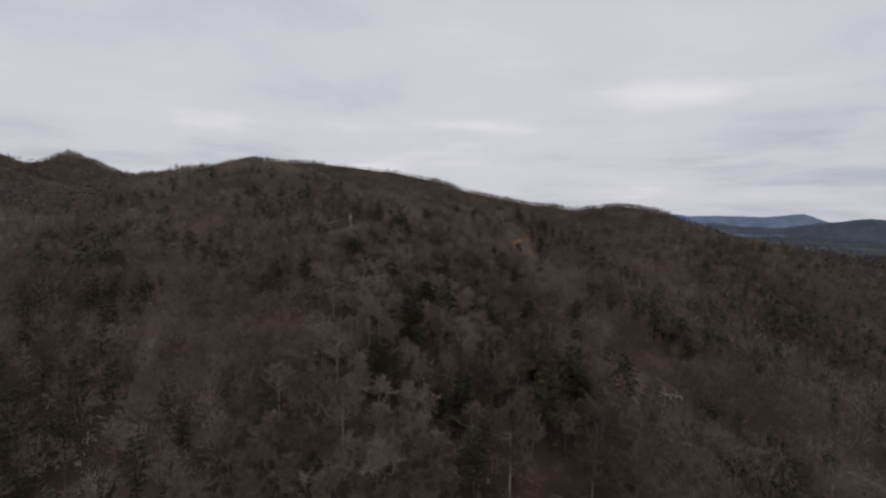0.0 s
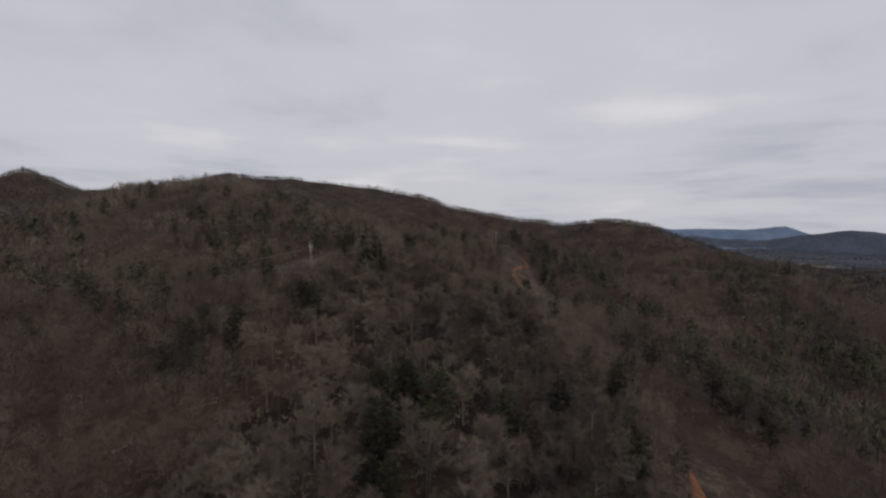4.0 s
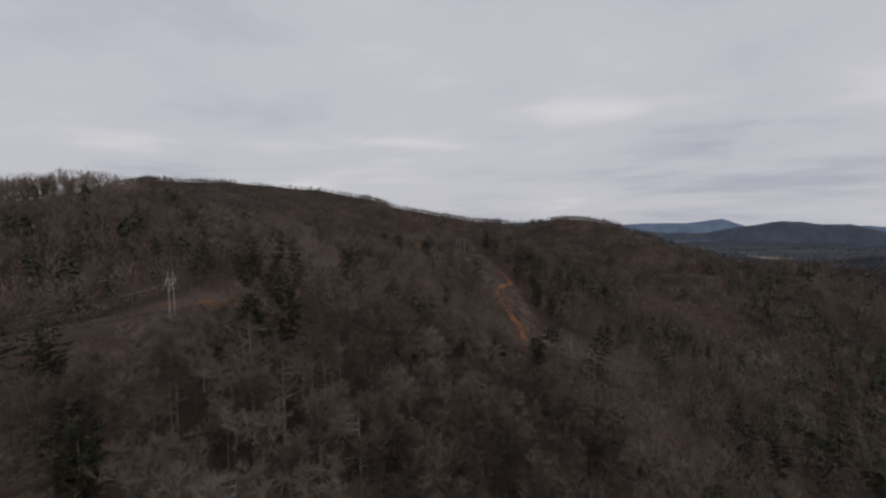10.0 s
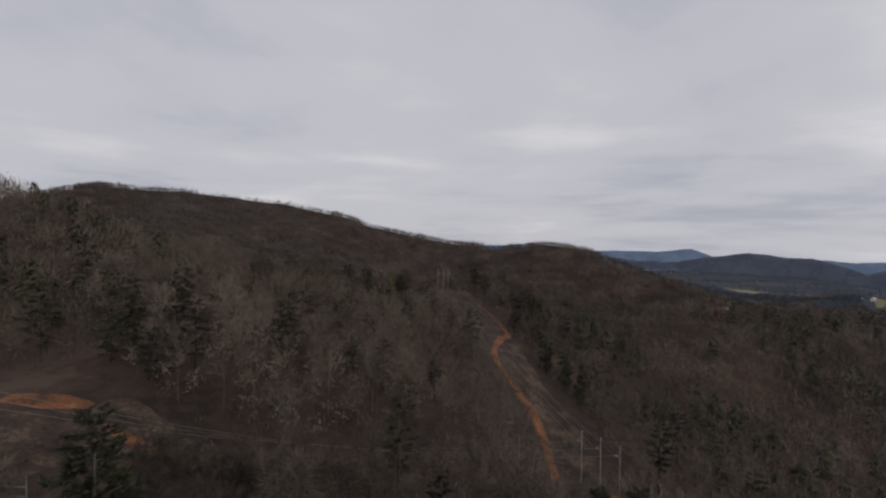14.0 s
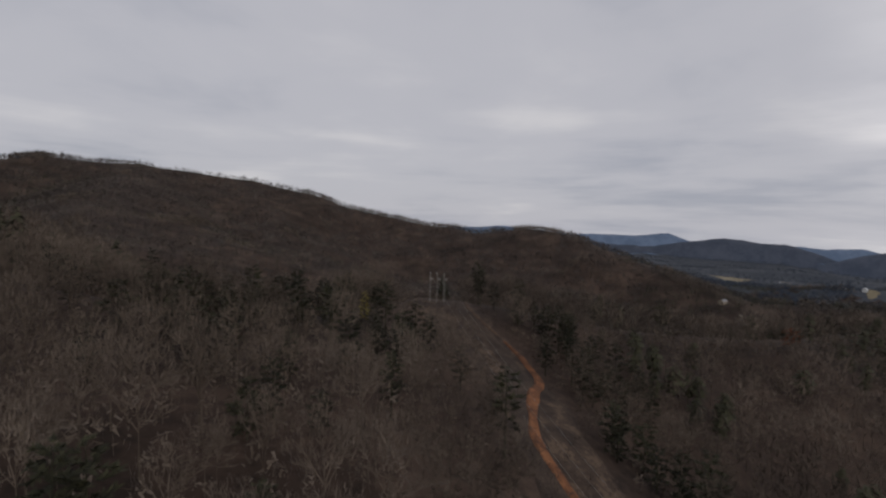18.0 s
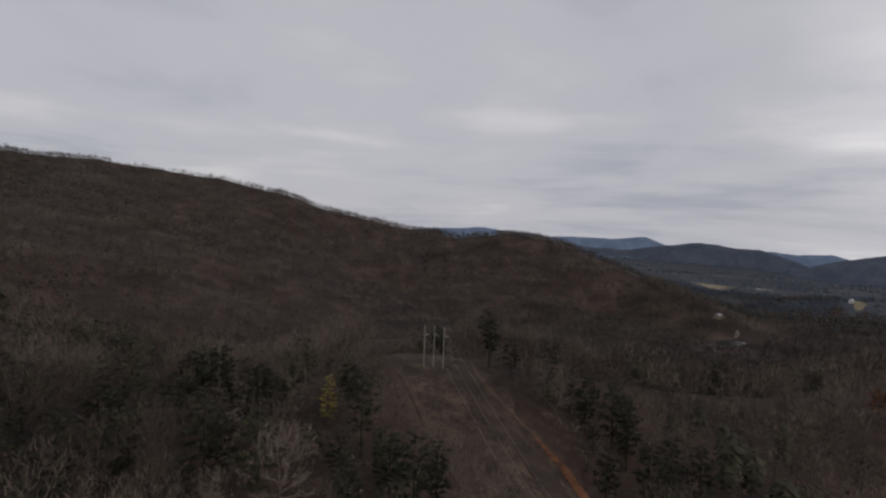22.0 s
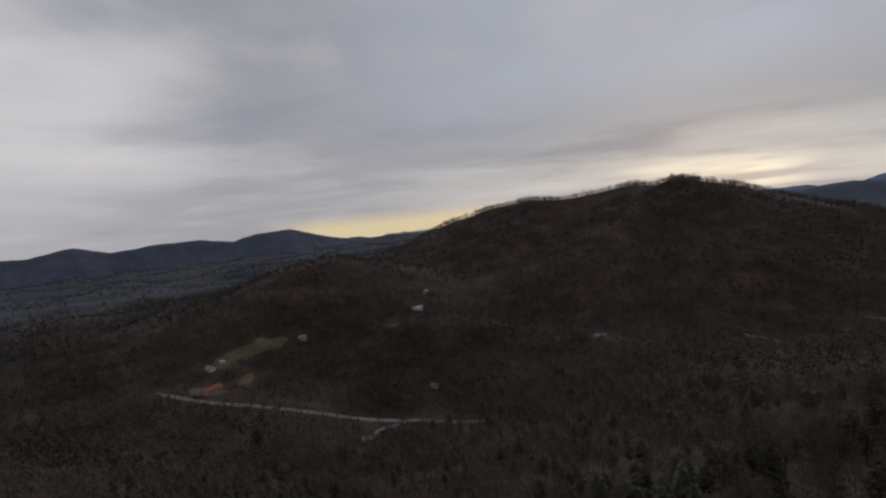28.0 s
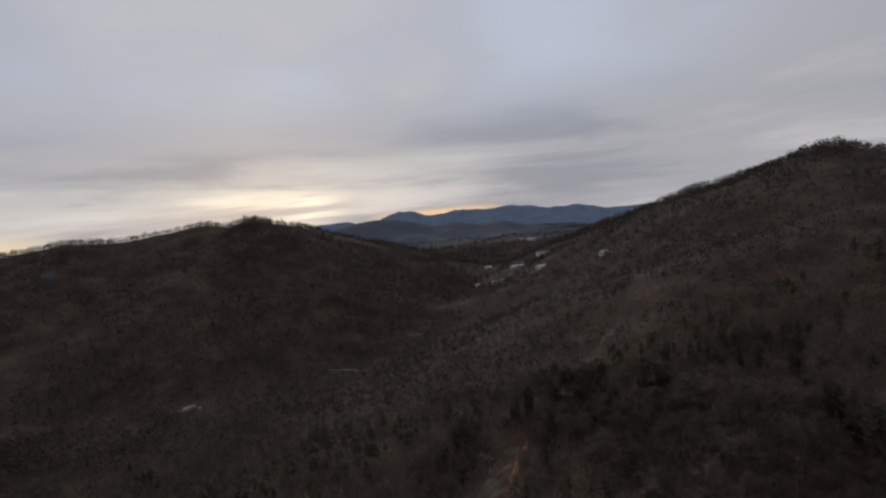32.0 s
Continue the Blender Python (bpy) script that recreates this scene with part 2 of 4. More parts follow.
M_RED_LEAF = material("russet_oak_leaves", [(0.12, 0.042, 0.022), (0.19, 0.075, 0.038)], 0.3, 0.9, island=0.3)
M_GLASSY = material("porcelain", [(0.40, 0.40, 0.40), (0.52, 0.52, 0.52)], 2.0, 0.3)


# a faint blue emission stands in for the haze over far land
def haze_glow_material(name, color, glow):
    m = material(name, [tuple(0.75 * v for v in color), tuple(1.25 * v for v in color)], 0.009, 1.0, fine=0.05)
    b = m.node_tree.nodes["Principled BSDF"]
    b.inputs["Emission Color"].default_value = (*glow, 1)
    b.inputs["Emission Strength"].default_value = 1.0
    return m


M_FAR1 = haze_glow_material("far_range_haze_glow", (0.036, 0.036, 0.041), (0.0165, 0.0232, 0.0380))
M_HAZE = haze_glow_material("distant_land_haze_glow", (0.031, 0.030, 0.030), (0.0092, 0.0134, 0.0215))
M_FAR2 = haze_glow_material("farther_range_haze_glow", (0.045, 0.055, 0.075), (0.045, 0.065, 0.105))


# ---- mesh helpers ----
def mesh_np(name, verts, tris, mats, smooth=False, index=None):
    me = bpy.data.meshes.new(name)
    verts, tris = np.asarray(verts, np.float32), np.asarray(tris, np.int32)
    k = tris.shape[1]
    me.vertices.add(len(verts))
    me.vertices.foreach_set("co", verts.ravel())
    me.loops.add(tris.size)
    me.loops.foreach_set("vertex_index", tris.ravel())
    me.polygons.add(len(tris))
    me.polygons.foreach_set("loop_start", np.arange(0, tris.size, k, dtype=np.int32))
    me.polygons.foreach_set("loop_total", np.full(len(tris), k, np.int32))
    me.polygons.foreach_set("use_smooth", np.full(len(tris), smooth))
    if index is not None:
        me.polygons.foreach_set("material_index", np.asarray(index, np.int32))
    for m in mats if isinstance(mats, (list, tuple)) else [mats]:
        me.materials.append(m)
    me.update(calc_edges=True)
    return me


def part_np(name, geo, mat, parent, label="", smooth=False):
    ob = new(name, mesh_np(name, geo[0], geo[1], mat, smooth))
    ob.parent = parent
    return tagged(ob, label) if label else ob


# ---- the lie of the land ----
RNG = np.random.default_rng(11)
LATTICE = RNG.random((256, 256))


def value_noise(x, y, size):
    """Smooth noise from 0 to 1 with lumps of that many metres."""
    u, v = x / size, y / size
    i, j = np.floor(u).astype(int), np.floor(v).astype(int)
    a, b = u - i, v - j
    a, b = a * a * (3 - 2 * a), b * b * (3 - 2 * b)
    g = LATTICE
    p, q = i % 256, j % 256
    p1, q1 = (i + 1) % 256, (j + 1) % 256
    return (g[p, q] * (1 - a) + g[p1, q] * a) * (1 - b) + (g[p, q1] * (1 - a) + g[p1, q1] * a) * b


def fbm(x, y, size, octaves=4):
    t, w = 0.0, 0.0
    for k in range(octaves):
        t = t + value_noise(x + 311.7 * k, y - 173.3 * k, size / 2 ** k) * 0.5 ** k
        w += 0.5 ** k
    return t / w - 0.5


SPUR = [(0, 60, -108), (-14, 150, -76), (-8, 202, -54), (-25, 290, -32), (-45, 330, -23), (-70, 366, -17), (-45, 450, -10), (-120, 530, 14), (-223, 600, 45), (-400, 720, 44), (-600, 950, 50), (-800, 1250, 70)]
HILLTOP_CREST = [(-45, 450, -10), (20, 548, -14), (69, 592, -12)]
EAST = [(69, 592, -12), (130, 594, -22), (200, 592, -31), (271, 585, -38), (350, 605, -42), (440, 635, -48), (540, 670, -58), (650, 712, -76), (760, 745, -112), (900, 780, -150)]
WEST = [(-70, 366, -17), (-154, 360, -25), (-330, 330, -22), (-520, 420, 25), (-800, 700, 90)]
MAIN = [(-1020, 1915, 120), (-920, 1968, 160), (-849, 2004, 185), (-794, 2030, 201), (-704, 2068, 196), (-566, 2095, 192), (-405, 2106, 182), (-224, 2096, 156), (-58, 2049, 124), (105, 1977, 74), (255, 1881, 42), (397, 1801, 13), (467, 1739, 2), (527, 1735, 12), (605, 1681, 22), (650, 1626, 18), (685, 1574, 5), (697, 1487, -28), (753, 1424, -46), (788, 1345, -65), (791, 1261, -80), (787, 1181, -92), (777, 1119, -104)]
LEFT = [(-1380, 1450, 170), (-1329, 1497, 140), (-1294, 1527, 122), (-1261, 1555, 152), (-1232, 1578, 168), (-1197, 1604, 153), (-1149, 1639, 120), (-1082, 1684, 103)]
SUN = [(1449, -519, -75), (1303, -540, -24), (1221, -570, 14), (1152, -637, 44), (1038, -680, 60), (945, -748, 51), (870, -795, 61), (767, -828, 70), (719, -828, 61), (638, -830, 78), (547, -863, 47), (455, -941, 12), (346, -1014, -25)]
SOUTHWEST = [(-705, -1658, -47), (-721, -1215, 5), (-693, -890, 41), (-654, -679, 79), (-628, -513, 103), (-615, -397, 117), (-612, -334, 94), (-601, -276, 86)]
RANGE = [(3505, 3023, -182), (3643, 2823, -102), (3820, 2523, -37), (4006, 2132, 18), (4096, 1894, 1), (4179, 1628, -26), (4233, 1408, -6), (4279, 1166, -22), (4322, 806, 2), (4333, 553, -14), (4330, 298, 31), (4314, 79, -13), (4292, -120, 9), (4222, -488, 16), (4156, -736, -31)]
ROUND = [(4230, -480, -20), (4156, -736, -31), (4054, -889, 2), (3913, -1117, 19), (3832, -1301, -40), (3734, -1495, -100), (3586, -1747, -146), (3374, -1883, -209)]
NOTCH = [(3957, -1805, -200), (3857, -1935, -159), (3713, -2144, -143), (3552, -2350, -116), (3415, -2508, -125), (3198, -2731, -228)]
FARHILLS = [(2401, 4352, -95), (2626, 4206, -115), (2885, 4012, -114), (3130, 3800, -65), (3283, 3650, -29), (3461, 3457, -64), (3561, 3339, -60), (3714, 3140, -140), (3796, 2932, -214)]
FARBLUE = [(650, 5150, -40), (958, 5102, -19), (1285, 5025, 4), (1713, 4885, 27), (1973, 4777, 15), (2367, 4577, -34), (2769, 4322, -29), (3084, 4079, -6), (3225, 3984, -69), (3539, 3671, -101), (3782, 3382, -82), (3876, 3256, -99), (4007, 3066, -79), (4074, 2961, -106), (4195, 2752, -148)]
SOUTHFAR = [(1353, -3050, -30), (1153, -3125, -4), (933, -3181, 12), (801, -3208, 6), (652, -3233, -52), (447, -3257, -16), (228, -3270, -44), (7, -3271, -18), (-207, -3259, -20), (-453, -3230, -28), (-688, -3187, -30), (-977, -3113, -44), (-1175, -3047, -56), (-1446, -2937, -70), (-1800, -2760, -90)]
SOUTHMID = [(900, -2340, -80), (764, -2388, -33), (629, -2416, -6), (509, -2434, 4), (321, -2453, -21), (150, -2460, -65), (43, -2459, -49), (-130, -2450, -79), (-269, -2435, -66), (-436, -2408, -107), (-630, -2364, -136)]
SPURS = [([(524, -864, 44), (403, -876, -4), (273, -868, -33), (169, -838, -62), (88, -790, -103), (39, -739, -144)], 0.42, 30),
         ([(900, 340, -125), (964, 322, -100), (1000, 263, -80), (1032, 196, -60), (1050, 104, -38), (1044, 22, -30), (1016, -67, -48), (993, -187, -85), (962, -300, -130)], 0.36, 25),
         ([(-224, 2096, 156), (-120, 1650, 10), (-60, 1300, -70)], 0.34, 40), ([(397, 1801, 13), (470, 1450, -90), (540, 1150, -130)], 0.3, 40),
         ([(-566, 2095, 192), (-450, 1520, 70), (-340, 1150, 0)], 0.34, 40), ([(767, -828, 70), (700, -600, -20), (640, -400, -100)], 0.36, 30),
         ([(1221, -570, 14), (1110, -400, -62), (1020, -320, -110)], 0.36, 30), ([(-654, -679, 79), (-420, -420, -20), (-230, -200, -90)], 0.33, 40),
         ([(-615, -397, 117), (-420, -100, 30), (-250, 140, -30), (-120, 260, -50)], 0.34, 40)]
# middle, radius and depth of hollows (negative: knolls)
HOLLOWS = [(69, 590, 42, 4), (-71, 366, 42, 3), (82, 497, 42, -8), (91, 532, 42, 7), (69, 412, 42, 7), (-10, 384, 42, 12), (-8, 202, 42, -3), (-59, 223, 42, 6), (41, 194, 42, 4), (271, 568, 42, -3), (137, 205, 42, 10), (107, 279, 42, 13), (57, 160, 30, -15), (-72, 320, 26, 8)]

# crest, slope of its sides, rounding of its top
RIDGES = [(SPUR, 0.42, 30), (HILLTOP_CREST, 0.42, 30), (EAST, 0.46, 18), (WEST, 0.34, 40), (MAIN, 0.42, 30), (LEFT, 0.45, 12),
          (SUN, 0.45, 30), (SOUTHWEST, 0.46, 30)] + SPURS

# middles and reach of the level places
LEVELS = [(1864, 2049, 300), (2600, 2500, 300), (1930, 875, 260), (2300, 1500, 300), (800, 360, 200), (1100, 706, 160), (660, 980, 160), (1019, 1303, 170), (507, 204, 220), (620, 377, 160), (500, -160, 200), (300, -290, 200), (830, -30, 150), (0, -800, 260), (46, -691, 200), (-170, -950, 200)]
# the height of the valley floor here and there
FLOORS = [(507, 204, -181), (624, 377, -152), (820, 360, -150), (502, -167, -170), (300, -293, -174), (198, -360, -168), (46, -691, -146), (-34, -924, -134), (-174, -948, -122), (-260, -700, -105),
          (604, 940, -118), (710, 1029, -138), (1019, 1303, -158), (1100, 706, -134), (1930, 875, -150), (1864, 2049, -186), (3000, 2600, -270), (832, -29, -145), (0, 0, -122), (-300, 0, -100), (200, 240, -125), (3500, 0, -200), (0, -2600, -190)]


def valley(x, y):
    top, low = 0.0, 0.0
    for a, b, h in FLOORS:
        w = ((x - a) ** 2 + (y - b) ** 2 + 70.0 ** 2) ** -1.6
        top, low = top + w * h, low + w
    # low wooded hills, levelled where the road, farms and yards lie
    knobs = 1 - np.abs(fbm(x + 70, y - 30, 520, 3)) * 5
    level = np.ones(x.shape)
    for cx, cy, r in LEVELS:
        level = level * (1 - np.exp(-((x - cx) ** 2 + (y - cy) ** 2) / (r * r)))
    return top / low + 8 * fbm(x, y, 420, 3) + 40 * np.clip(knobs, -0.4, 1) * level * np.clip((np.hypot(x - 60, y - 400) - 500) / 500, 0, 1)


def land(x, y):
    """Height of the bare ground."""
    x, y = np.asarray(x, float), np.asarray(y, float)
    k = 9.0
    base = valley(x, y)
    tops = [base]
    rough = 0.8 * fbm(x, y, 260, 4) + 0.55 * (0.22 - np.abs(fbm(x - 500, y + 200, 210, 3)) * 2)
    for crest, slope, rounding in RIDGES:
        best = np.full(x.shape, -1e9)
        for (x0, y0, z0), (x1, y1, z1) in zip(crest, crest[1:]):
            dx, dy = x1 - x0, y1 - y0
            s = np.clip(((x - x0) * dx + (y - y0) * dy) / (dx * dx + dy * dy), 0, 1)
            d = np.hypot(x - x0 - s * dx, y - y0 - s * dy)
            fall = slope * (np.sqrt(d * d + rounding ** 2) - rounding)
            best = np.maximum(best, z0 + s * (z1 - z0) - fall + rough * np.clip(0.30 * d, 0, 45))
        tops.append(best)
    m = np.maximum.reduce(tops)
    return m + k * np.log(sum(np.exp(np.clip((t - m) / k, -40, 0)) for t in tops)) - 2.0 - sum(h * np.exp(-((x - a) ** 2 + (y - b) ** 2) / (r * r)) for a, b, r, h in HOLLOWS)


def axis_steps(lo, fine_lo, fine_hi, hi, step, grow):
    a = list(np.arange(fine_lo, fine_hi + 1, step))
    s = step
    while a[-1] < hi:
        s = min(s * grow, 24 if a[-1] < 2150 else 90)
        a.append(a[-1] + s)
    s = step
    while a[0] > lo:
        s = min(s * grow, 24 if a[0] > -1350 else 90)
        a.insert(0, a[0] - s)
    return np.array(a)


def haze_painted_at(x, y, g):
    """Where haze is painted over the valley by colour and glow, setting in little by little."""
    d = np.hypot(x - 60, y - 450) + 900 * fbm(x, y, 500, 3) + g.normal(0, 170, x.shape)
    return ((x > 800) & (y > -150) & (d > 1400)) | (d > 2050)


def build_ground():
    gx = axis_steps(-4600, -360, 520, 4700, 7.0, 1.07)
    gy = axis_steps(-4300, 40, 760, 4900, 7.0, 1.07)
    X, Y = np.meshgrid(gx, gy, indexing="ij")
    Z = land(X, Y)
    n, m = X.shape
    idx = np.arange(n * m).reshape(n, m)
    q = np.stack([idx[:-1, :-1], idx[1:, :-1], idx[1:, 1:], idx[:-1, 1:]], -1).reshape(-1, 4)
    # the woods floor beyond the near valley gets haze painted on as colour and glow
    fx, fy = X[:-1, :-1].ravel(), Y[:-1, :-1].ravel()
    hazy = haze_painted_at(fx, fy, np.random.default_rng(31)).astype(int)
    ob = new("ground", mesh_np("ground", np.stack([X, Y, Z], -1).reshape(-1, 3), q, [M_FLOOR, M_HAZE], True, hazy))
    return tagged(ob, "brown leaf-littered mountain slopes under bare winter woods", "ground", kind="structure")


build_ground()


# ---- far ranges, the backdrop of distance ----
def far_range(name, crest, depth, foot, mat, label, spurs=190, bumps=55):
    pts, tris = [], []
    dense = []
    for a, b in zip(crest, crest[1:]):
        for s in np.linspace(0, 1, 24, endpoint=False):
            dense.append([a[k] + s * (b[k] - a[k]) for k in range(3)])
    dense.append(list(crest[-1]))
    d = np.array(dense, float)
    d[:, 2] += bumps * fbm(d[:, 0], d[:, 1], 420, 6)
    mid = np.array([60.0, 350.0])
    rows = 15
    for k in range(-2, rows):
        f = k / (rows - 1)
        away = d[:, :2] - mid
        away /= np.linalg.norm(away, axis=1)[:, None]
        xy = d[:, :2] - away * depth * f
        z = d[:, 2] + (foot - d[:, 2]) * abs(f) ** 0.85 + 4 * spurs * f * (1 - abs(f)) * fbm(xy[:, 0], xy[:, 1], 260, 5)
        pts.append(np.c_[xy, z])
    n = len(d)
    for r in range(len(pts) - 1):
        for c in range(n - 1):
            a = r * n + c
            tris.append((a, a + 1, a + n + 1, a + n))
    ob = new(name, mesh_np(name, np.concatenate(pts), tris, mat, True))
    return tagged(ob, label, "mountain range", kind="structure")


# the haze on these ranges is painted: tinted base colour plus blue glow
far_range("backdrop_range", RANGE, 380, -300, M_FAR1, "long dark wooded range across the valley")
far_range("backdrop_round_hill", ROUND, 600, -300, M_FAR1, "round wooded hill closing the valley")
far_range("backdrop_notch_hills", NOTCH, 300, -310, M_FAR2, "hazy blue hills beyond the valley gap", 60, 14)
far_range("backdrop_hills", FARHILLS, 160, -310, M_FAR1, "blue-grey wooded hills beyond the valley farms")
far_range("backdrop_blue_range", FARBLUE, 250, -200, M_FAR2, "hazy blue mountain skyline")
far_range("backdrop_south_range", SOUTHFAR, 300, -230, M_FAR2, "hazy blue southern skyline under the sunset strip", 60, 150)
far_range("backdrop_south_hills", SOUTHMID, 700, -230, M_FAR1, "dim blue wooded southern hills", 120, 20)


# ---- clearings and places without trees ----
def along(line, step):
    out = []
    for a, b in zip(line, line[1:]):
        n = max(1, int(math.dist(a[:2], b[:2]) / step))
        out += [(a[0] + (b[0] - a[0]) * k / n, a[1] + (b[1] - a[1]) * k / n) for k in range(n)]
    return np.array(out + [line[-1][:2]], float)


def far_from(x, y, line, half):
    ok = np.ones(np.shape(x), bool)
    p = along(line, 6.0)
    for px, py in p:
        ok &= (x - px) ** 2 + (y - py) ** 2 > half * half
    return ok


TRACK = [(89, 606), (84, 588), (85, 572), (91, 556), (95, 540), (94, 520), (81, 504), (72, 481), (71, 466), (73, 452), (73, 433), (70, 415), (66, 402), (60, 388)]
TRACK_B = [(54, 380), (70, 385), (84, 394)]
ROW_BC = [(60, 690), (66, 640), (74, 592), (82, 545), (80, 500), (77, 450), (75, 394)]
ROW_AB = [(75, 394), (20, 386), (-30, 382), (-71, 374), (-130, 372), (-215, 366)]
ROW_SOUTH = [(80, 186), (86, 196), (96, 218), (106, 243), (114, 264)]
TRACK_SOUTH = [(72, 190), (77, 200), (84, 216), (90, 234), (95, 246)]
ROW_MID = [(34, 132), (22, 100), (-5, 31), (-42, -11), (-92, -74)]
HILLTOP = [(66, 545), (70, 570), (68, 605)]
ROW_SOUTHWEST = [(-92, -74), (-135, -125), (-228, -278)]
ROAD = [(790, 420), (745, 400), (702, 381), (676, 365), (648, 348), (598, 317), (574, 290), (550, 260), (528, 238), (498, 212), (430, 175)]
SIDE_ROAD = [(486, 290), (500, 272), (512, 262), (508, 226)]
PASTURE = [(806, 345), (818, 315), (822, 275), (808, 230)]
CLEARINGS = [(ROW_BC, 18), (ROW_AB[2:], 13), (ROW_SOUTH, 16), (ROW_MID, 7), (HILLTOP, 20), (ROW_SOUTHWEST, 6), (ROAD, 13), ([(-108, 360), (-72, 356), (-48, 362)], 20), ([(-100, 388), (-80, 390), (-60, 390)], 15), (SIDE_ROAD, 8), (PASTURE, 27), ([(721, 331), (759, 311)], 13), ([(145, -510), (110, -506), (70, -503)], 24)]
FAR_FIELDS = [((1407, 1788), (2000, 1990), 70), ((1765, 1609), (1600, 1480), 50), ((1360, 1262), (1330, 1235), 20), ((1590, 1225), (1560, 1190), 26), ((1477, 1150), (1562, 1093), 30), ((1650, 880), (1570, 775), 42), ((1500, 720), (1530, 700), 18)]
CURVED_ROAD = [(1190, 800), (1151, 776), (1118, 771), (1050, 741), (945, 697)]
CLEARINGS += [([a, b], 0.55 * r + 14) for a, b, r in FAR_FIELDS]
# middle and half axes of yards, ponds and house lots
OPENINGS = [(482, -142, 26, 20), (277, -251, 56, 14), (185, -390, 22, 9), (-20, -655, 60, 36), (-9, -855, 26, 20), (-126, -669, 34, 24), (-90, -535, 34, 20), (-185, -394, 24, 16), (-225, -1328, 50, 30), (38, -669, 14, 12),
            (733, 369, 36, 26), (808, 348, 20, 16), (794, 212, 13, 10), (754, 10, 15, 10), (817, -61, 9, 8), (745, 76, 24, 8), (696, 1014, 46, 38), (656, 988, 46, 38), (756, 1101, 15, 13), (736, 1043, 14, 12),
            (558, 141, 9, 8), (490, 286, 11, 9), (1011, 694, 13, 11), (1132, 862, 14, 12), (185, 200, 9, 8), (836, 256, 12, 10), (29, 546, 6, 9), (634, 978, 58, 46)]
# middle, radius and share of pines
PINE_GROVES = [(12, 552, 20, 0.4), (-36, 474, 26, 0.2), (-300, 780, 140, 0.35), (180, 300, 40, 0.4), (-120, 440, 60, 0.5), (150, 520, 34, 0.5), (340, 465, 96, 0.6), (310, 705, 120, 0.5),
               (300, 1150, 160, 0.6), (478, 1192, 150, 0.45), (-60, 60, 70, 0.5), (150, 320, 34, 0.7), (225, 390, 50, 0.6), (205, 320, 44, 0.6), (-5, 208, 20, 0.6), (-139, 321, 40, 0.5),
               (-223, 272, 50, 0.5), (-18, 160, 14, 0.7), (110, 560, 26, 0.6), (-40, 512, 20, 0.15), (-66, 436, 34, 0.65), (-95, 318, 26, 0.6), (430, 134, 66, 0.6), (405, 70, 54, 0.6),
               (368, 4, 54, 0.6), (200, 96, 50, 0.5), (-60, -68, 60, 0.5), (310, 109, 60, 0.6), (564, 1091, 128, 0.5), (463, 918, 90, 0.45), (665, 1192, 90, 0.45), (465, 435, 66, 0.6),
               (388, 408, 48, 0.65), (405, 348, 36, 0.6), (392, 280, 72, 0.75), (505, 230, 84, 0.6), (685, 190, 102, 0.6), (850, 210, 90, 0.5), (300, 272, 48, 0.6), (228, 260, 30, 0.5),
               (575, 160, 72, 0.55), (260, -250, 60, 0.4), (-149, 295, 24, 0.5), (-75, 288, 16, 0.5), (-13, 226, 12, 0.7), (-7, 196, 12, 0.5), (-150, 20, 60, 0.45), (-115, 140, 30, 0.45),
               (64, 200, 18, 0.4), (170, 330, 36, 0.6), (40, 150, 26, 0.4), (480, 380, 60, 0.6), (420, 330, 60, 0.6), (500, 330, 40, 0.5),
               (330, 560, 60, 0.4), (400, 600, 60, 0.5), (430, 450, 70, 0.5), (620, 200, 70, 0.6), (680, 120, 80, 0.6), (560, 60, 70, 0.6), (440, -60, 60, 0.6), (500, -120, 40, 0.5),
               (330, -180, 60, 0.4), (250, 60, 60, 0.5), (180, 80, 50, 0.5), (640, 520, 70, 0.5), (62, 166, 16, 0.4), (853, 1108, 70, 0.6), (734, 1118, 60, 0.6), (880, 771, 60, 0.55),
               (879, 626, 70, 0.65), (727, 490, 70, 0.6), (807, 672, 60, 0.6), (635, 423, 50, 0.5), (1020, 1033, 80, 0.6), (1250, 1200, 120, 0.6), (926, 538, 80, 0.6), (848, 167, 60, 0.5),
               (750, 134, 60, 0.6), (685, -187, 90, 0.6), (671, 93, 60, 0.6), (609, -6, 60, 0.6), (822, 145, 60, 0.5), (385, -62, 60, 0.6), (601, 94, 50, 0.5), (330, -136, 60, 0.5),
               (1300, 900, 120, 0.6), (1150, 500, 120, 0.6), (1400, 300, 160, 0.6)]
CLEARINGS += [(CURVED_ROAD, 16)]
ROW_SLOPE = [(-60, 382), (-35, 377), (-10, 380), (12, 388), (35, 392)]
CLEARINGS += [(ROW_SLOPE, 9), ([(-100, 346), (-65, 340), (-42, 347)], 16)]


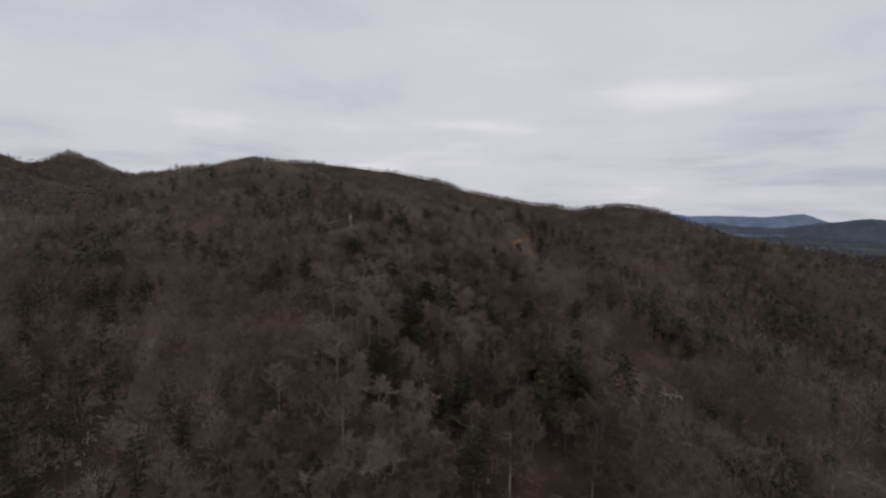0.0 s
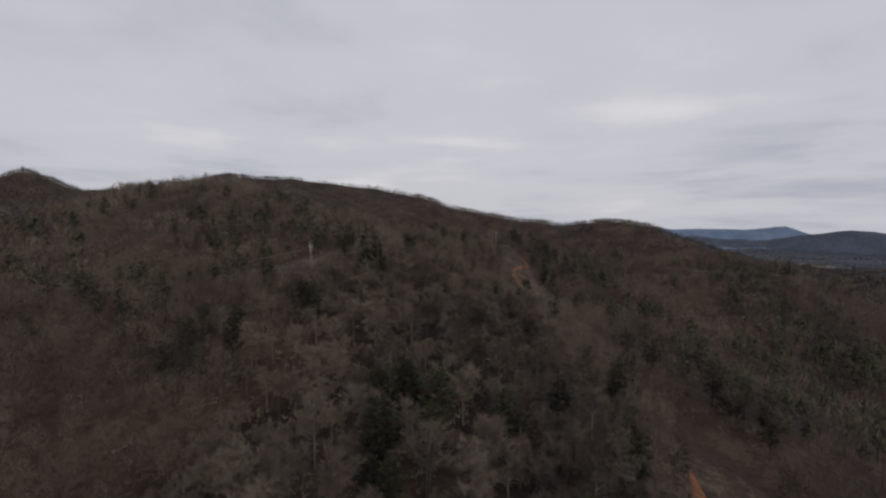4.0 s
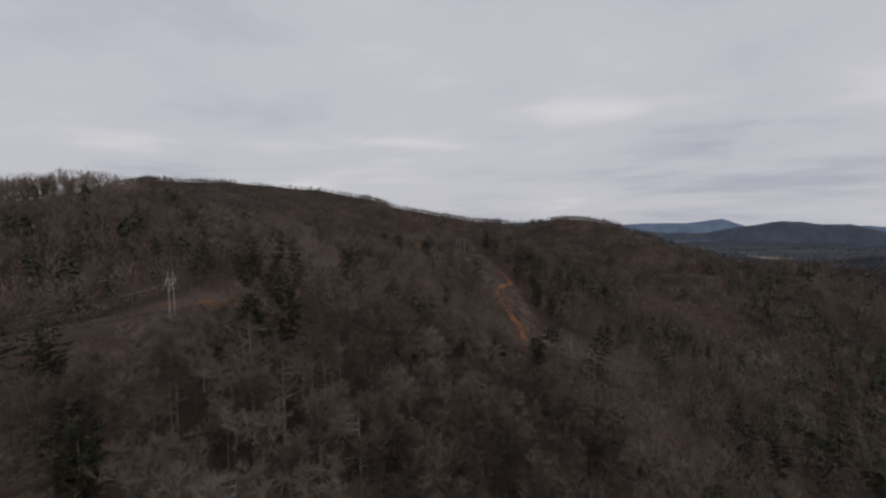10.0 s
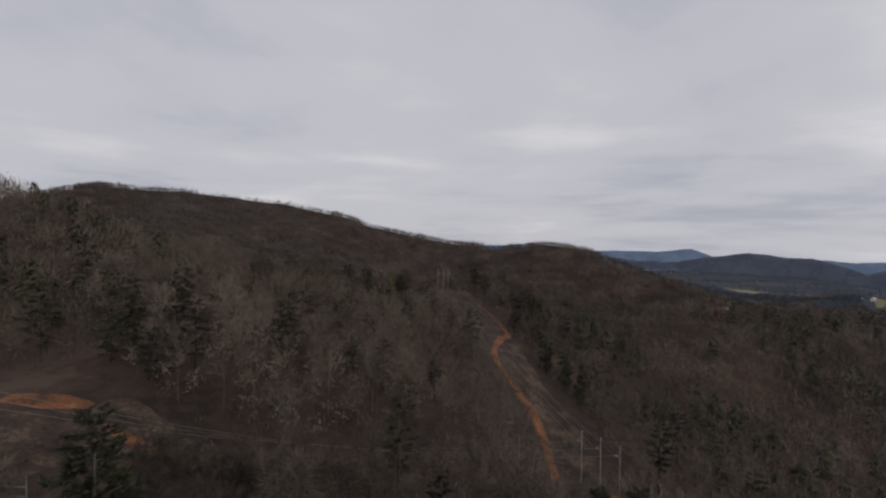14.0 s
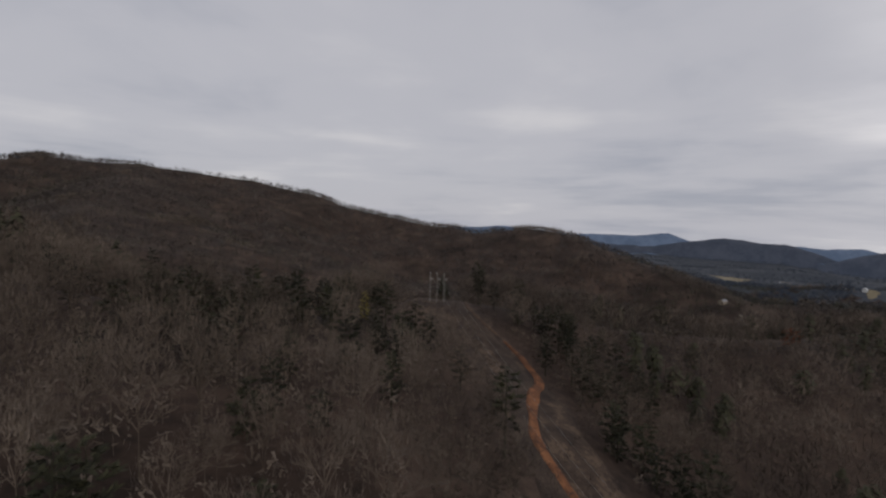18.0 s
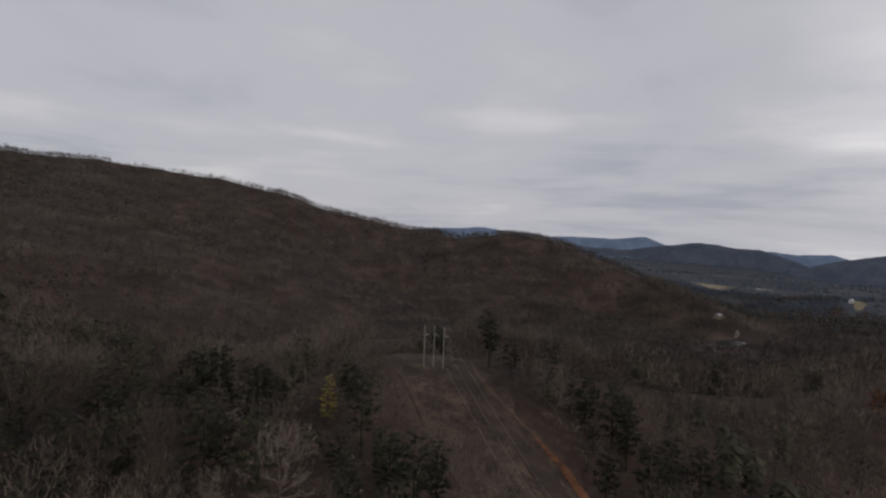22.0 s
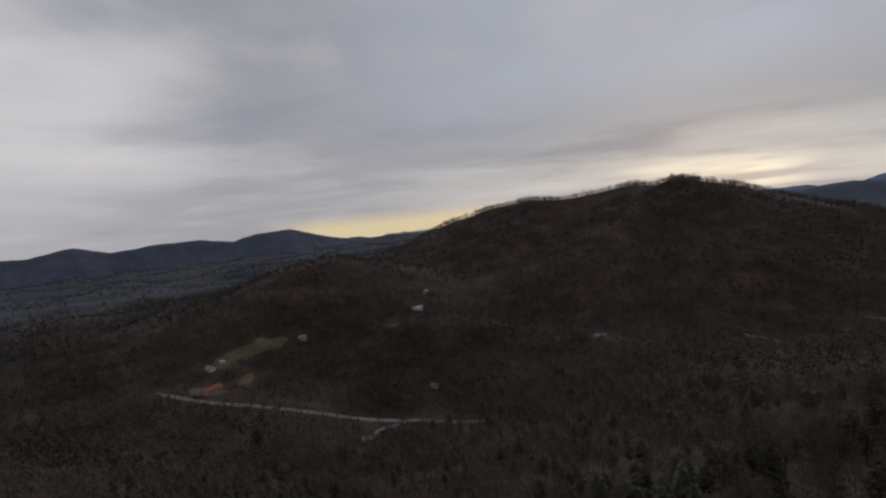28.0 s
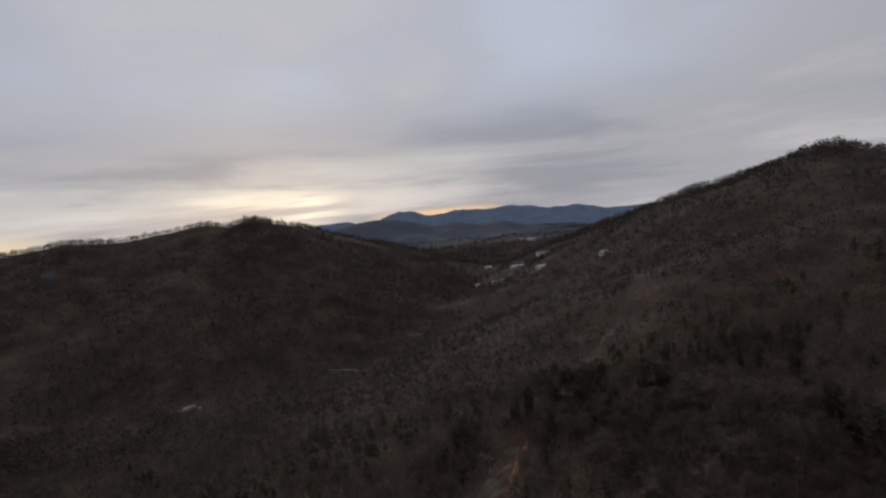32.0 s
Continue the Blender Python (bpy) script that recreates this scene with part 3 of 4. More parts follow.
def strip(name, line, half, mat, label, category, lift=0.25, ragged=0.35, parent=None):
    """A ragged band of ground cover laid over the land along a line."""
    p = along(line, 3.0)
    # soften the corners
    for _ in range(6):
        p[1:-1] = (p[:-2] + 2 * p[1:-1] + p[2:]) / 4
    t = np.gradient(p, axis=0)
    t /= np.linalg.norm(t, axis=1)[:, None] + 1e-9
    nrm = np.c_[-t[:, 1], t[:, 0]]
    cols = 7
    verts = []
    for k in range(cols):
        s = (k / (cols - 1) * 2 - 1) * half
        taper = np.clip(np.minimum(np.arange(len(p)), np.arange(len(p))[::-1]) / min(5.0, len(p) / 3), 0.15, 1) ** 0.6
        edge = (1 + ragged * 2 * fbm(p[:, 0] + 50 * (k > 3), p[:, 1], 14, 3)) * taper
        q = p + nrm * (s * edge)[:, None]
        h = np.full(len(p), 0.0 if 0 < k < cols - 1 else -0.9)
        h[[0, -1]] = -0.9
        verts.append(np.c_[q, land(q[:, 0], q[:, 1]) + lift + h])
    n = len(p)
    quads = [(k * n + i, k * n + i + 1, (k + 1) * n + i + 1, (k + 1) * n + i) for k in range(cols - 1) for i in range(n - 1)]
    ob = new(name, mesh_np(name, np.concatenate(verts), quads, mat, True))
    return tagged(ob, label, category, kind="structure")


# ---- trees ----
def tube(points, radii, sides):
    """A tapered tube through points, closed at the tip."""
    v, f = [], []
    pts = [Vector(p) for p in points]
    for k, (p, r) in enumerate(zip(pts, radii)):
        d = (pts[min(k + 1, len(pts) - 1)] - pts[max(k - 1, 0)]).normalized()
        a = d.orthogonal().normalized()
        b = d.cross(a)
        for s in range(sides):
            w = 2 * math.pi * s / sides
            v.append(p + r * (math.cos(w) * a + math.sin(w) * b))
    for k in range(len(pts) - 1):
        for s in range(sides):
            t = (s + 1) % sides
            i, j = k * sides, (k + 1) * sides
            f += [(i + s, i + t, j + t), (i + s, j + t, j + s)]
    return np.array([tuple(x) for x in v]), np.array(f)


def joined(geos):
    vs, fs, n = [], [], 0
    for v, f in geos:
        vs.append(np.asarray(v, float))
        fs.append(np.asarray(f) + n)
        n += len(v)
    return np.concatenate(vs), np.concatenate(fs)


def crown_point(rnd, height, spread, inner=0.55):
    """A place in the rounded crown, mostly in its outer shell."""
    while True:
        v = Vector((rnd.uniform(-1, 1), rnd.uniform(-1, 1), rnd.uniform(-0.75, 1)))
        if inner < v.length < 1:
            return Vector((v.x * spread, v.y * spread, height * (0.62 + 0.38 * v.z)))


def bare_tree_geometry(rnd, height, spread, twigs, width):
    """Trunk, forked limbs and a haze of fine twigs of a leafless broadleaf tree."""
    fork = height * rnd.uniform(0.30, 0.42)
    r0 = height * 0.0125
    bend = Vector((rnd.uniform(-0.5, 0.5), rnd.uniform(-0.5, 0.5), 0))
    axis = [Vector((0, 0, -2)), bend * 0.5 + Vector((0, 0, fork)), bend + Vector((0, 0, height * 0.62)), bend * 1.5 + Vector((0, 0, height * 0.9))]
    trunk = tube(axis, [r0 * 1.2, r0 * 0.9, r0 * 0.55, r0 * 0.15], 6)
    limbs, ends = [], []
    for k in range(13):
        base = axis[1].lerp(axis[2], rnd.random()) if k < 9 else axis[2].lerp(axis[3], rnd.random())
        end = crown_point(rnd, height, spread, 0.75)
        if (end - base).z < 0.5:
            end.z = base.z + rnd.uniform(0.5, 2.0)
        mid = base.lerp(end, 0.5) + Vector((rnd.uniform(-0.5, 0.5), rnd.uniform(-0.5, 0.5), rnd.uniform(-0.9, 0.2)))
        r = r0 * rnd.uniform(0.32, 0.5)
        limbs.append(tube([base, mid, end], [r, r * 0.6, r * 0.18], 4))
        ends.append((mid, end))
        for _ in range(4):
            q = mid.lerp(end, rnd.random())
            e2 = q + (crown_point(rnd, height, spread, 0.8) - q).normalized() * spread * rnd.uniform(0.3, 0.55)
            limbs.append(tube([q, e2], [r * 0.4, r * 0.1], 3))
            ends.append((q, e2))
    v, f = [], []
    for k in range(twigs):
        a, e = ends[rnd.randrange(len(ends))]
        p = a.lerp(e, rnd.uniform(0.25, 1.05))
        d = ((e - a).normalized() * 0.8 + Vector((rnd.uniform(-0.9, 0.9), rnd.uniform(-0.9, 0.9), rnd.uniform(-0.2, 1.0)))).normalized()
        ln = rnd.uniform(0.05, 0.13) * height
        q = p + d * ln
        side = d.cross(Vector((rnd.uniform(-1, 1), rnd.uniform(-1, 1), rnd.uniform(-1, 1)))).normalized() * width
        n = len(v)
        v += [p - side, p + side, q]
        f.append((n, n + 1, n + 2))
    return trunk, joined(limbs), (np.array([tuple(x) for x in v]), np.array(f))


def pine_geometry(rnd, height, spread, clumps, bare):
    """Trunk, whorls of boughs and needle clumps of a pine."""
    r0 = height * 0.012
    trunk = tube([(0, 0, -1.5), (0.05, 0, height * 0.5), (0, 0.05, height * 0.97)], [r0 * 1.2, r0 * 0.8, r0 * 0.12], 6)
    boughs, v, f = [], [], []
    for k in range(clumps):
        s = (k + rnd.random()) / clumps
        h = height * (bare + (1 - bare) * s)
        reach = spread * math.sqrt(1 - s * s) * min(1, 0.6 + s) * rnd.uniform(0.55, 1.1) + 0.3
        w = k * 2.4 + rnd.uniform(-0.6, 0.6)
        out = Vector((math.cos(w), math.sin(w), rnd.uniform(-0.12, 0.22)))
        base, end = Vector((0, 0, h)), Vector((0, 0, h)) + out * reach
        if k % 3 == 0:
            boughs.append(tube([base, end], [0.06, 0.02], 3))
        side = out.cross(Vector((0, 0, 1))).normalized()
        for u in (0.35, 0.6, 0.82, 1.0):
            c = base.lerp(end, u)
            size = (reach * 0.30 + 0.35) * rnd.uniform(0.7, 1.2)
            for _ in range(5):
                d = (out * rnd.uniform(0.1, 1) + side * rnd.uniform(-1, 1) + Vector((0, 0, rnd.uniform(-0.25, 0.6)))).normalized()
                e = d.cross(Vector((rnd.uniform(-1, 1), rnd.uniform(-1, 1), 1.2))).normalized() * size * 0.27
                n = len(v)
                v += [c - e, c + e, c + d * size]
                f.append((n, n + 1, n + 2))
    return trunk, joined(boughs), (np.array([tuple(x) for x in v]), np.array(f))


def tree_thing(name, geo, crown_mat, label, category, group, bark=M_BARK):
    root = new(name)
    root.empty_display_size = 1
    part_np("trunk", joined([geo[0], geo[1]]), bark, root)
    part_np("crown", geo[2], crown_mat, root)
    return tagged(root, label, category, group)


def scatter(x0, x1, y0, y1, step, seed):
    g = np.random.default_rng(seed)
    X, Y = np.meshgrid(np.arange(x0, x1, step), np.arange(y0, y1, step), indexing="ij")
    return (X + g.uniform(-0.5, 0.5, X.shape) * step).ravel(), (Y + g.uniform(-0.5, 0.5, Y.shape) * step).ravel()


def open_ground(x, y):
    ok = np.ones(x.shape, bool)
    for line, half in CLEARINGS:
        ok &= far_from(x, y, line, half)
    for (cx, cy, rx, ry) in OPENINGS:
        ok &= ((x - cx) / rx) ** 2 + ((y - cy) / ry) ** 2 > 1
    return ok


def pine_share(x, y):
    """Where pines stand in dark groups among the bare woods."""
    n = fbm(x + 900, y - 400, 95, 3)
    m = fbm(x - 300, y + 800, 30, 2)
    s = np.clip((n - 0.06) * 5.0, 0, 1) * 0.5 + np.clip(0.085 + 0.45 * m, 0.015, 0.4)
    s = np.where((np.hypot(x - 60, y - 450) > 900) | (y < 130), np.clip(0.05 + (n - 0.01) * 6.0, 0.05, 0.75), s)
    s = s * np.where((x > 130) & (x < 560) & (y > 470) & (y < 780), 0.2, 1.0)
    s = s * np.where((x > -80) & (x < 15) & (y > 290) & (y < 352), 0.15, 1.0)
    s = s * np.where((x > -90) & (x < 62) & (y > 465) & (y < 600), 0.7, 1.0)
    for cx, cy, r, w in PINE_GROVES:
        s = np.maximum(s, (w if cx < 200 else 0.5 * w) * np.clip(1.6 - 1.6 * np.hypot(x - cx, y - cy) / r, 0, 1))
    s = s * np.where((x > 120) & (y < 300) & (np.hypot(x - 60, y - 450) < 900), 0.45, 1.0)
    # few pines under the middle of the flight
    return s * np.where((np.abs(x) < 70) & (y > 225) & (y < 305), 0.35, 1.0)


def cover(name, template_list, x, y, z, scale, spin, mat, label, category):
    """Many alike trees as one sheet of woodland."""
    vs, fs, n = [], [], 0
    pick = np.random.default_rng(len(x)).integers(0, len(template_list), len(x))
    for k, (tv, tf) in enumerate(template_list):
        s = pick == k
        m = int(s.sum())
        if not m:
            continue
        c, d = np.cos(spin[s]), np.sin(spin[s])
        V = np.empty((m, len(tv), 3))
        V[:, :, 0] = (tv[None, :, 0] * c[:, None] - tv[None, :, 1] * d[:, None]) * scale[s][:, None] + x[s][:, None]
        V[:, :, 1] = (tv[None, :, 0] * d[:, None] + tv[None, :, 1] * c[:, None]) * scale[s][:, None] + y[s][:, None]
        V[:, :, 2] = tv[None, :, 2] * scale[s][:, None] + z[s][:, None]
        F = tf[None] + (np.arange(m) * len(tv))[:, None, None] + n
        vs.append(V.reshape(-1, 3))
        fs.append(F.reshape(-1, 3))
        n += m * len(tv)
    ob = new(name, mesh_np(name, np.concatenate(vs), np.concatenate(fs), mat))
    return tagged(ob, label, category, kind="stuff")


def brush_bare(rnd, height, spread, limbs, twigs, width, stem, shell=0.0, short=1.0):
    """A cheaper leafless tree: a stem, limbs and fine twigs that fill a rounded crown."""
    v, f, arms = [], [], []

    def blade(p, q, w):
        side = (q - p).cross(Vector((rnd.uniform(-1, 1), rnd.uniform(-1, 1), rnd.uniform(-1, 1)))).normalized() * w
        n = len(v)
        v.extend([tuple(p - side), tuple(p + side), tuple(q)])
        f.append((n, n + 1, n + 2))

    for w in (0.0, 2.1, 4.2):
        c, d = math.cos(w) * stem, math.sin(w) * stem
        n = len(v)
        v += [(-c, -d, -2), (c, d, -2), (0, 0, height * 0.75)]
        f.append((n, n + 1, n + 2))
    for k in range(limbs):
        p = Vector((0, 0, height * rnd.uniform(0.34, 0.66)))
        q = crown_point(rnd, height, spread, 0.72)
        q.z = max(q.z, p.z + 0.6)
        if stem < 0.25:
            blade(p, q, stem * 0.55)
        arms.append((p, q))
    for k in range(twigs):
        if rnd.random() < shell:
            # a spray of twigs lying along the outside of the crown
            n = Vector((rnd.uniform(-1, 1), rnd.uniform(-1, 1), rnd.uniform(-0.3, 1.0))).normalized()
            t = n.cross(Vector((rnd.uniform(-1, 1), rnd.uniform(-1, 1), rnd.uniform(-1, 1)))).normalized()
            r = rnd.uniform(0.72, 1.06)
            mid = 0.64 - 0.16 * (shell > 0.8)
            a = Vector((n.x * spread * r, n.y * spread * r, height * (mid + (0.98 - mid) * n.z * r)))
            lift = Vector((0, 0, 0.7)) if width < 0.3 else Vector((0, 0, 0))
            b = a + (t * (0.6 if width < 0.3 else 1.0) + n * rnd.uniform(-0.1, 0.5) + lift) * spread * rnd.uniform(0.35, 0.8) * min(1.0, 3.2 * width + 0.45) * short
            side = n.cross(t) * width * rnd.uniform(0.7, 1.3)
            i = len(v)
            v.extend([tuple(a - side), tuple(a + side), tuple(b)])
            f.append((i, i + 1, i + 2))
            continue
        p, q = arms[k % limbs]
        a = p.lerp(q, rnd.uniform(0.4, 1.0))
        d = ((q - p).normalized() * 0.7 + Vector((rnd.uniform(-1, 1), rnd.uniform(-1, 1), rnd.uniform(-0.35, 1.0)))).normalized()
        b = a + d * height * rnd.uniform(0.07, 0.17) * short
        blade(a, b, width * rnd.uniform(0.7, 1.3))
    return np.array(v), np.array(f)


def brush_pine(rnd, height, spread, blades):
    """A cheaper pine: short drooping sprays round a stem."""
    v, f = [], []
    for k in range(blades):
        s = (k + rnd.random()) / blades
        h = height * (0.28 + 0.70 * s)
        w = k * 2.4 + rnd.uniform(-0.7, 0.7)
        reach = (spread * math.sqrt(max(0.0, 1 - s * s)) * min(1, 0.6 + s) + 0.4) * rnd.uniform(0.4, 1.12)
        c, sn = math.cos(w), math.sin(w)
        inner = reach * rnd.uniform(0.05, 0.5)
        wd = (reach - inner) * rnd.uniform(0.4, 0.65) + 0.15
        droop = rnd.uniform(-0.35, 0.12) * reach
        n = len(v)
        v += [(c * inner, sn * inner, h + 0.25 * reach), (c * reach - sn * wd, sn * reach + c * wd, h + droop), (c * reach + sn * wd, sn * reach - c * wd, h + droop + rnd.uniform(-0.3, 0.3))]
        f.append((n, n + 1, n + 2))
    v += [(-0.16, 0, -1), (0.16, 0, -1), (0, 0, height * 0.9)]
    f.append((len(v) - 3, len(v) - 2, len(v) - 1))
    return np.array(v, float), np.array(f)


rnd = random.Random(5)
BARE_FINE = [brush_bare(rnd, rnd.uniform(17, 21), rnd.uniform(4.8, 6.4), 14, 760, 0.058, 0.15, 0.45, 0.66) for _ in range(8)]
BARE_MID = [brush_bare(rnd, rnd.uniform(16, 21), rnd.uniform(5.0, 6.6), 12, 96, 0.205, 0.15, 0.55, 0.8) for _ in range(10)]
BARE_FAR = [brush_bare(rnd, rnd.uniform(15, 20), rnd.uniform(5.0, 6.8), 4, 12, 1.35, 0.22, 0.9) for _ in range(10)]
BARE_HALF = [brush_bare(rnd, rnd.uniform(15, 20), rnd.uniform(5.0, 6.8), 5, 25, 0.55, 0.16, 0.85) for _ in range(10)]
BARE_FARTHEST = [brush_bare(rnd, rnd.uniform(14, 19), rnd.uniform(5.4, 7.2), 6, 10, 2.0, 0.3, 0.9) for _ in range(8)]
BARE_CREST = [brush_bare(rnd, rnd.uniform(14, 18), rnd.uniform(3.4, 4.6), 6, 20, 0.5, 0.4, 0.6) for _ in range(8)]
PINE_MID = [brush_pine(rnd, rnd.uniform(14, 22), rnd.uniform(3.2, 4.8), 104) for _ in range(8)]
PINE_FAR = [brush_pine(rnd, rnd.uniform(13, 17), rnd.uniform(3.6, 5.0), 10) for _ in range(5)]

# the trees nearest the flight are things of their own
BARE = [tree_thing("bare_tree", bare_tree_geometry(rnd, h, s, 2600, 0.044), M_TWIG,
                   lab, "tree", "bare trees of the near slope", bark)
        for h, s, bark, lab in ((18, 6.2, M_BARK, "leafless grey broadleaf tree on the wooded slope"), (21, 7.0, M_BARK, "tall leafless grey broadleaf tree on the wooded slope"),
                                (16, 5.8, M_BARK, "short leafless grey broadleaf tree on the wooded slope"), (19.5, 5.8, M_PALEBARK, "leafless broadleaf tree with pale bleached limbs"),
                                (17, 6.6, M_BARK, "broad-crowned leafless grey tree on the wooded slope"))]
PINES = [tree_thing("pine_tree", pine_geometry(rnd, h, s, c, b), M_NEEDLE,
                    "dark green pine among bare trees", "tree", "pines of the near slope")
         for h, s, c, b in ((20, 4.6, 84, 0.2), (17, 4.2, 74, 0.14), (21, 4.4, 80, 0.3))]


def near_band(x, y):
    """The stretch of woods over which the flight passes lowest."""
    return (np.abs(x + 5) < 62) & (y > 92) & (y < 352)


def place_things():
    x, y = scatter(-75, 75, 90, 355, 8.8, 3)
    ok = near_band(x, y) & open_ground(x, y)
    x, y = x[ok], y[ok]
    share = pine_share(x, y)
    g = np.random.default_rng(8)
    pine = g.random(len(x)) < share
    first = set()
    for k in range(len(x)):
        pool = PINES if pine[k] else BARE
        s = g.uniform(0.72, 1.15)
        src = pool[int(g.integers(0, len(pool)))]
        m = Matrix.Translation((x[k], y[k], float(land(x[k], y[k])))) @ Matrix.Rotation(g.uniform(0, 6.28), 4, "Z") @ Matrix.Diagonal((s, s, s * g.uniform(0.9, 1.1), 1))
        if id(src) not in first:
            first.add(id(src))
            src.matrix_basis = m
        else:
            c = copy_thing(src, Matrix.Identity(4))
            c.matrix_basis = m


place_things()


def woodland():
    g = np.random.default_rng(21)
    x, y = scatter(-380, 470, 20, 790, 8.8, 4)
    ok = open_ground(x, y) & ~(near_band(x, y))
    x, y = x[ok], y[ok]
    z = land(x, y) - 0.3
    pine = g.random(len(x)) < pine_share(x, y)
    sc, sp = g.uniform(0.6, 1.15, len(x)), g.uniform(0, 6.28, len(x))
    # the slopes that the flight skims are drawn finer
    close = ((x > -80) & (x < 140) & (y > 330) & (y < 640)) | ((x > -190) & (x < 150) & (y > 85) & (y <= 330))
    fine_pine = [joined(pine_geometry(rnd, h, s, 36, b)) for h, s, b in ((19, 4.0, 0.2), (16, 3.8, 0.14), (21, 4.0, 0.32), (14, 4.2, 0.1))]
    for nm, s, tmpl, mat, lab in (("woods_hilltop", ~pine & close, BARE_FINE, M_TWIG, "bare grey winter trees on the slopes below the power line"),
                                  ("woods_near", ~pine & ~close, BARE_MID, M_TWIG, "bare grey-brown winter woods on the near hills"),
                                  ("pine_woods_hilltop", pine & close, fine_pine, M_NEEDLE, "dark pines among the bare trees of the near slopes"),
                                  ("pine_woods_near", pine & ~close, PINE_MID, M_NEEDLE, "dark green pines scattered in the near woods")):
        cover(nm, tmpl, x[s], y[s], z[s], sc[s], sp[s], mat, lab, "woods")
    # young trees and shrubs fill the gaps below the tall crowns
    ux, uy = scatter(-190, 150, 88, 640, 6.6, 12)
    s = open_ground(ux, uy)
    ux, uy = ux[s], uy[s]
    cover("understory", BARE_HALF, ux, uy, land(ux, uy) - 0.3, g.uniform(0.26, 0.5, len(ux)), g.uniform(0, 6.28, len(ux)), M_TWIG, "young bare trees and shrubs below the tall crowns", "woods")
    # low brush in the mown clearings
    bx, by = scatter(-220, 150, 168, 690, 2.3, 9)
    s = ~open_ground(bx, by) & (g.random(len(bx)) < 0.45 + 2.4 * fbm(bx, by, 30, 2)) & far_from(bx, by, TRACK, 2.6) & far_from(bx, by, TRACK_SOUTH, 4.2)
    bx, by = bx[s], by[s]
    cover("brush", [brush_bare(rnd, 2.4, 1.7, 5, 20, 0.09, 0.05, 0.3) for _ in range(5)], bx, by, land(bx, by) + 0.1, g.uniform(0.25, 1.0, len(bx)) ** 1.5 * 1.5, g.uniform(0, 6.28, len(bx)),
          M_BRUSH, "low dry brush in the power line clearings", "brush")
    # the mountain sides and the valley
    xs, ys = [], []
    for k, (x0, x1, y0, y1, st) in enumerate(FAR_WOODS):
        a, b = scatter(x0, x1, y0, y1, st, 40 + k)
        keep = ~((a > -380) & (a < 470) & (b > 20) & (b < 790))
        xs.append(a[keep])
        ys.append(b[keep])
    x, y = np.concatenate(xs), np.concatenate(ys)
    ok = open_ground(x, y)
    x, y = x[ok], y[ok]
    z = land(x, y) - 0.5
    # closed stands of pine in the valley
    qx, qy = [], []
    for k, (x0, x1, y0, y1, st) in enumerate([(280, 1850, -450, 620, 7.0), (440, 1150, 860, 1680, 8.0)]):
        a, b = scatter(x0, x1, y0, y1, st, 90 + k)
        w = np.zeros(a.shape)
        for mx, my, r, share in PINE_GROVES:
            w = np.maximum(w, share * np.clip(1.9 - 1.7 * np.hypot(a - mx, b - my) / r + 2.0 * fbm(a, b, 60, 3), 0, 1))
        keep = (g.random(len(a)) < 0.85 * w) & (w > 0.15) & open_ground(a, b)
        qx.append(a[keep])
        qy.append(b[keep])
    qx, qy = np.concatenate(qx), np.concatenate(qy)
    cover("pine_stands", PINE_FAR, qx, qy, land(qx, qy) - 0.5, g.uniform(0.75, 1.25, len(qx)), g.uniform(0, 6.28, len(qx)), M_NEEDLE, "closed dark green pine stands in the valley", "woods")
    # shorter trees close the ranks along the crests
    cx, cy = [], []
    for k, (x0, x1, y0, y1, st) in enumerate([(-1250, 1350, 790, 2080, 6.8), (-850, 640, -1300, -250, 6.8), (640, 1500, -1000, -250, 8), (-700, -380, 300, 790, 7)]):
        a, b = scatter(x0, x1, y0, y1, st, 70 + k)
        h = land(a, b)
        rise = h - 0.25 * (land(a + 45, b) + land(a - 45, b) + land(a, b + 45) + land(a, b - 45))
        keep = (rise > 3.6) & open_ground(a, b)
        cx.append(a[keep])
        cy.append(b[keep])
    cx, cy = np.concatenate(cx), np.concatenate(cy)
    cover("crest_woods", BARE_CREST, cx, cy, land(cx, cy) - 2.0, g.uniform(0.65, 1.1, len(cx)), g.uniform(0, 6.28, len(cx)), M_TWIG, "dense bare winter woods along the mountain crests", "woods")
    cover("crest_scrub", BARE_CREST, cx + 2.7, cy - 1.9, land(cx + 2.7, cy - 1.9) - 1.5, g.uniform(0.28, 0.55, len(cx)), g.uniform(0, 6.28, len(cx)), M_TWIG, "young bare trees under the crest woods", "woods")
    half = np.hypot(x - 40, y - 480) < 1000
    # distant bare trees take the glowing haze material too
    far = haze_painted_at(x, y, g)
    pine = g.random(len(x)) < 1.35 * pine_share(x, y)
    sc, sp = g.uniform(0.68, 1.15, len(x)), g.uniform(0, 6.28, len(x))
    for nm, s, tmpl, mat, lab in (("woods_foothill", ~pine & half, BARE_HALF, M_TWIG_SHADED, "bare winter woods at the foot of the mountain"),
                                  ("woods_mountain", ~pine & ~far & ~half, BARE_FAR, M_TWIG_SHADED, "bare winter woods on the mountain side"),
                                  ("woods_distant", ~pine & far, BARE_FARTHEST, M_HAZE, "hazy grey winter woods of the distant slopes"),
                                  ("pine_woods_mountain", pine, PINE_FAR, M_NEEDLE, "dark pines scattered over the mountain woods")):
        cover(nm, tmpl, x[s], y[s], z[s], sc[s], sp[s], mat, lab, "woods")


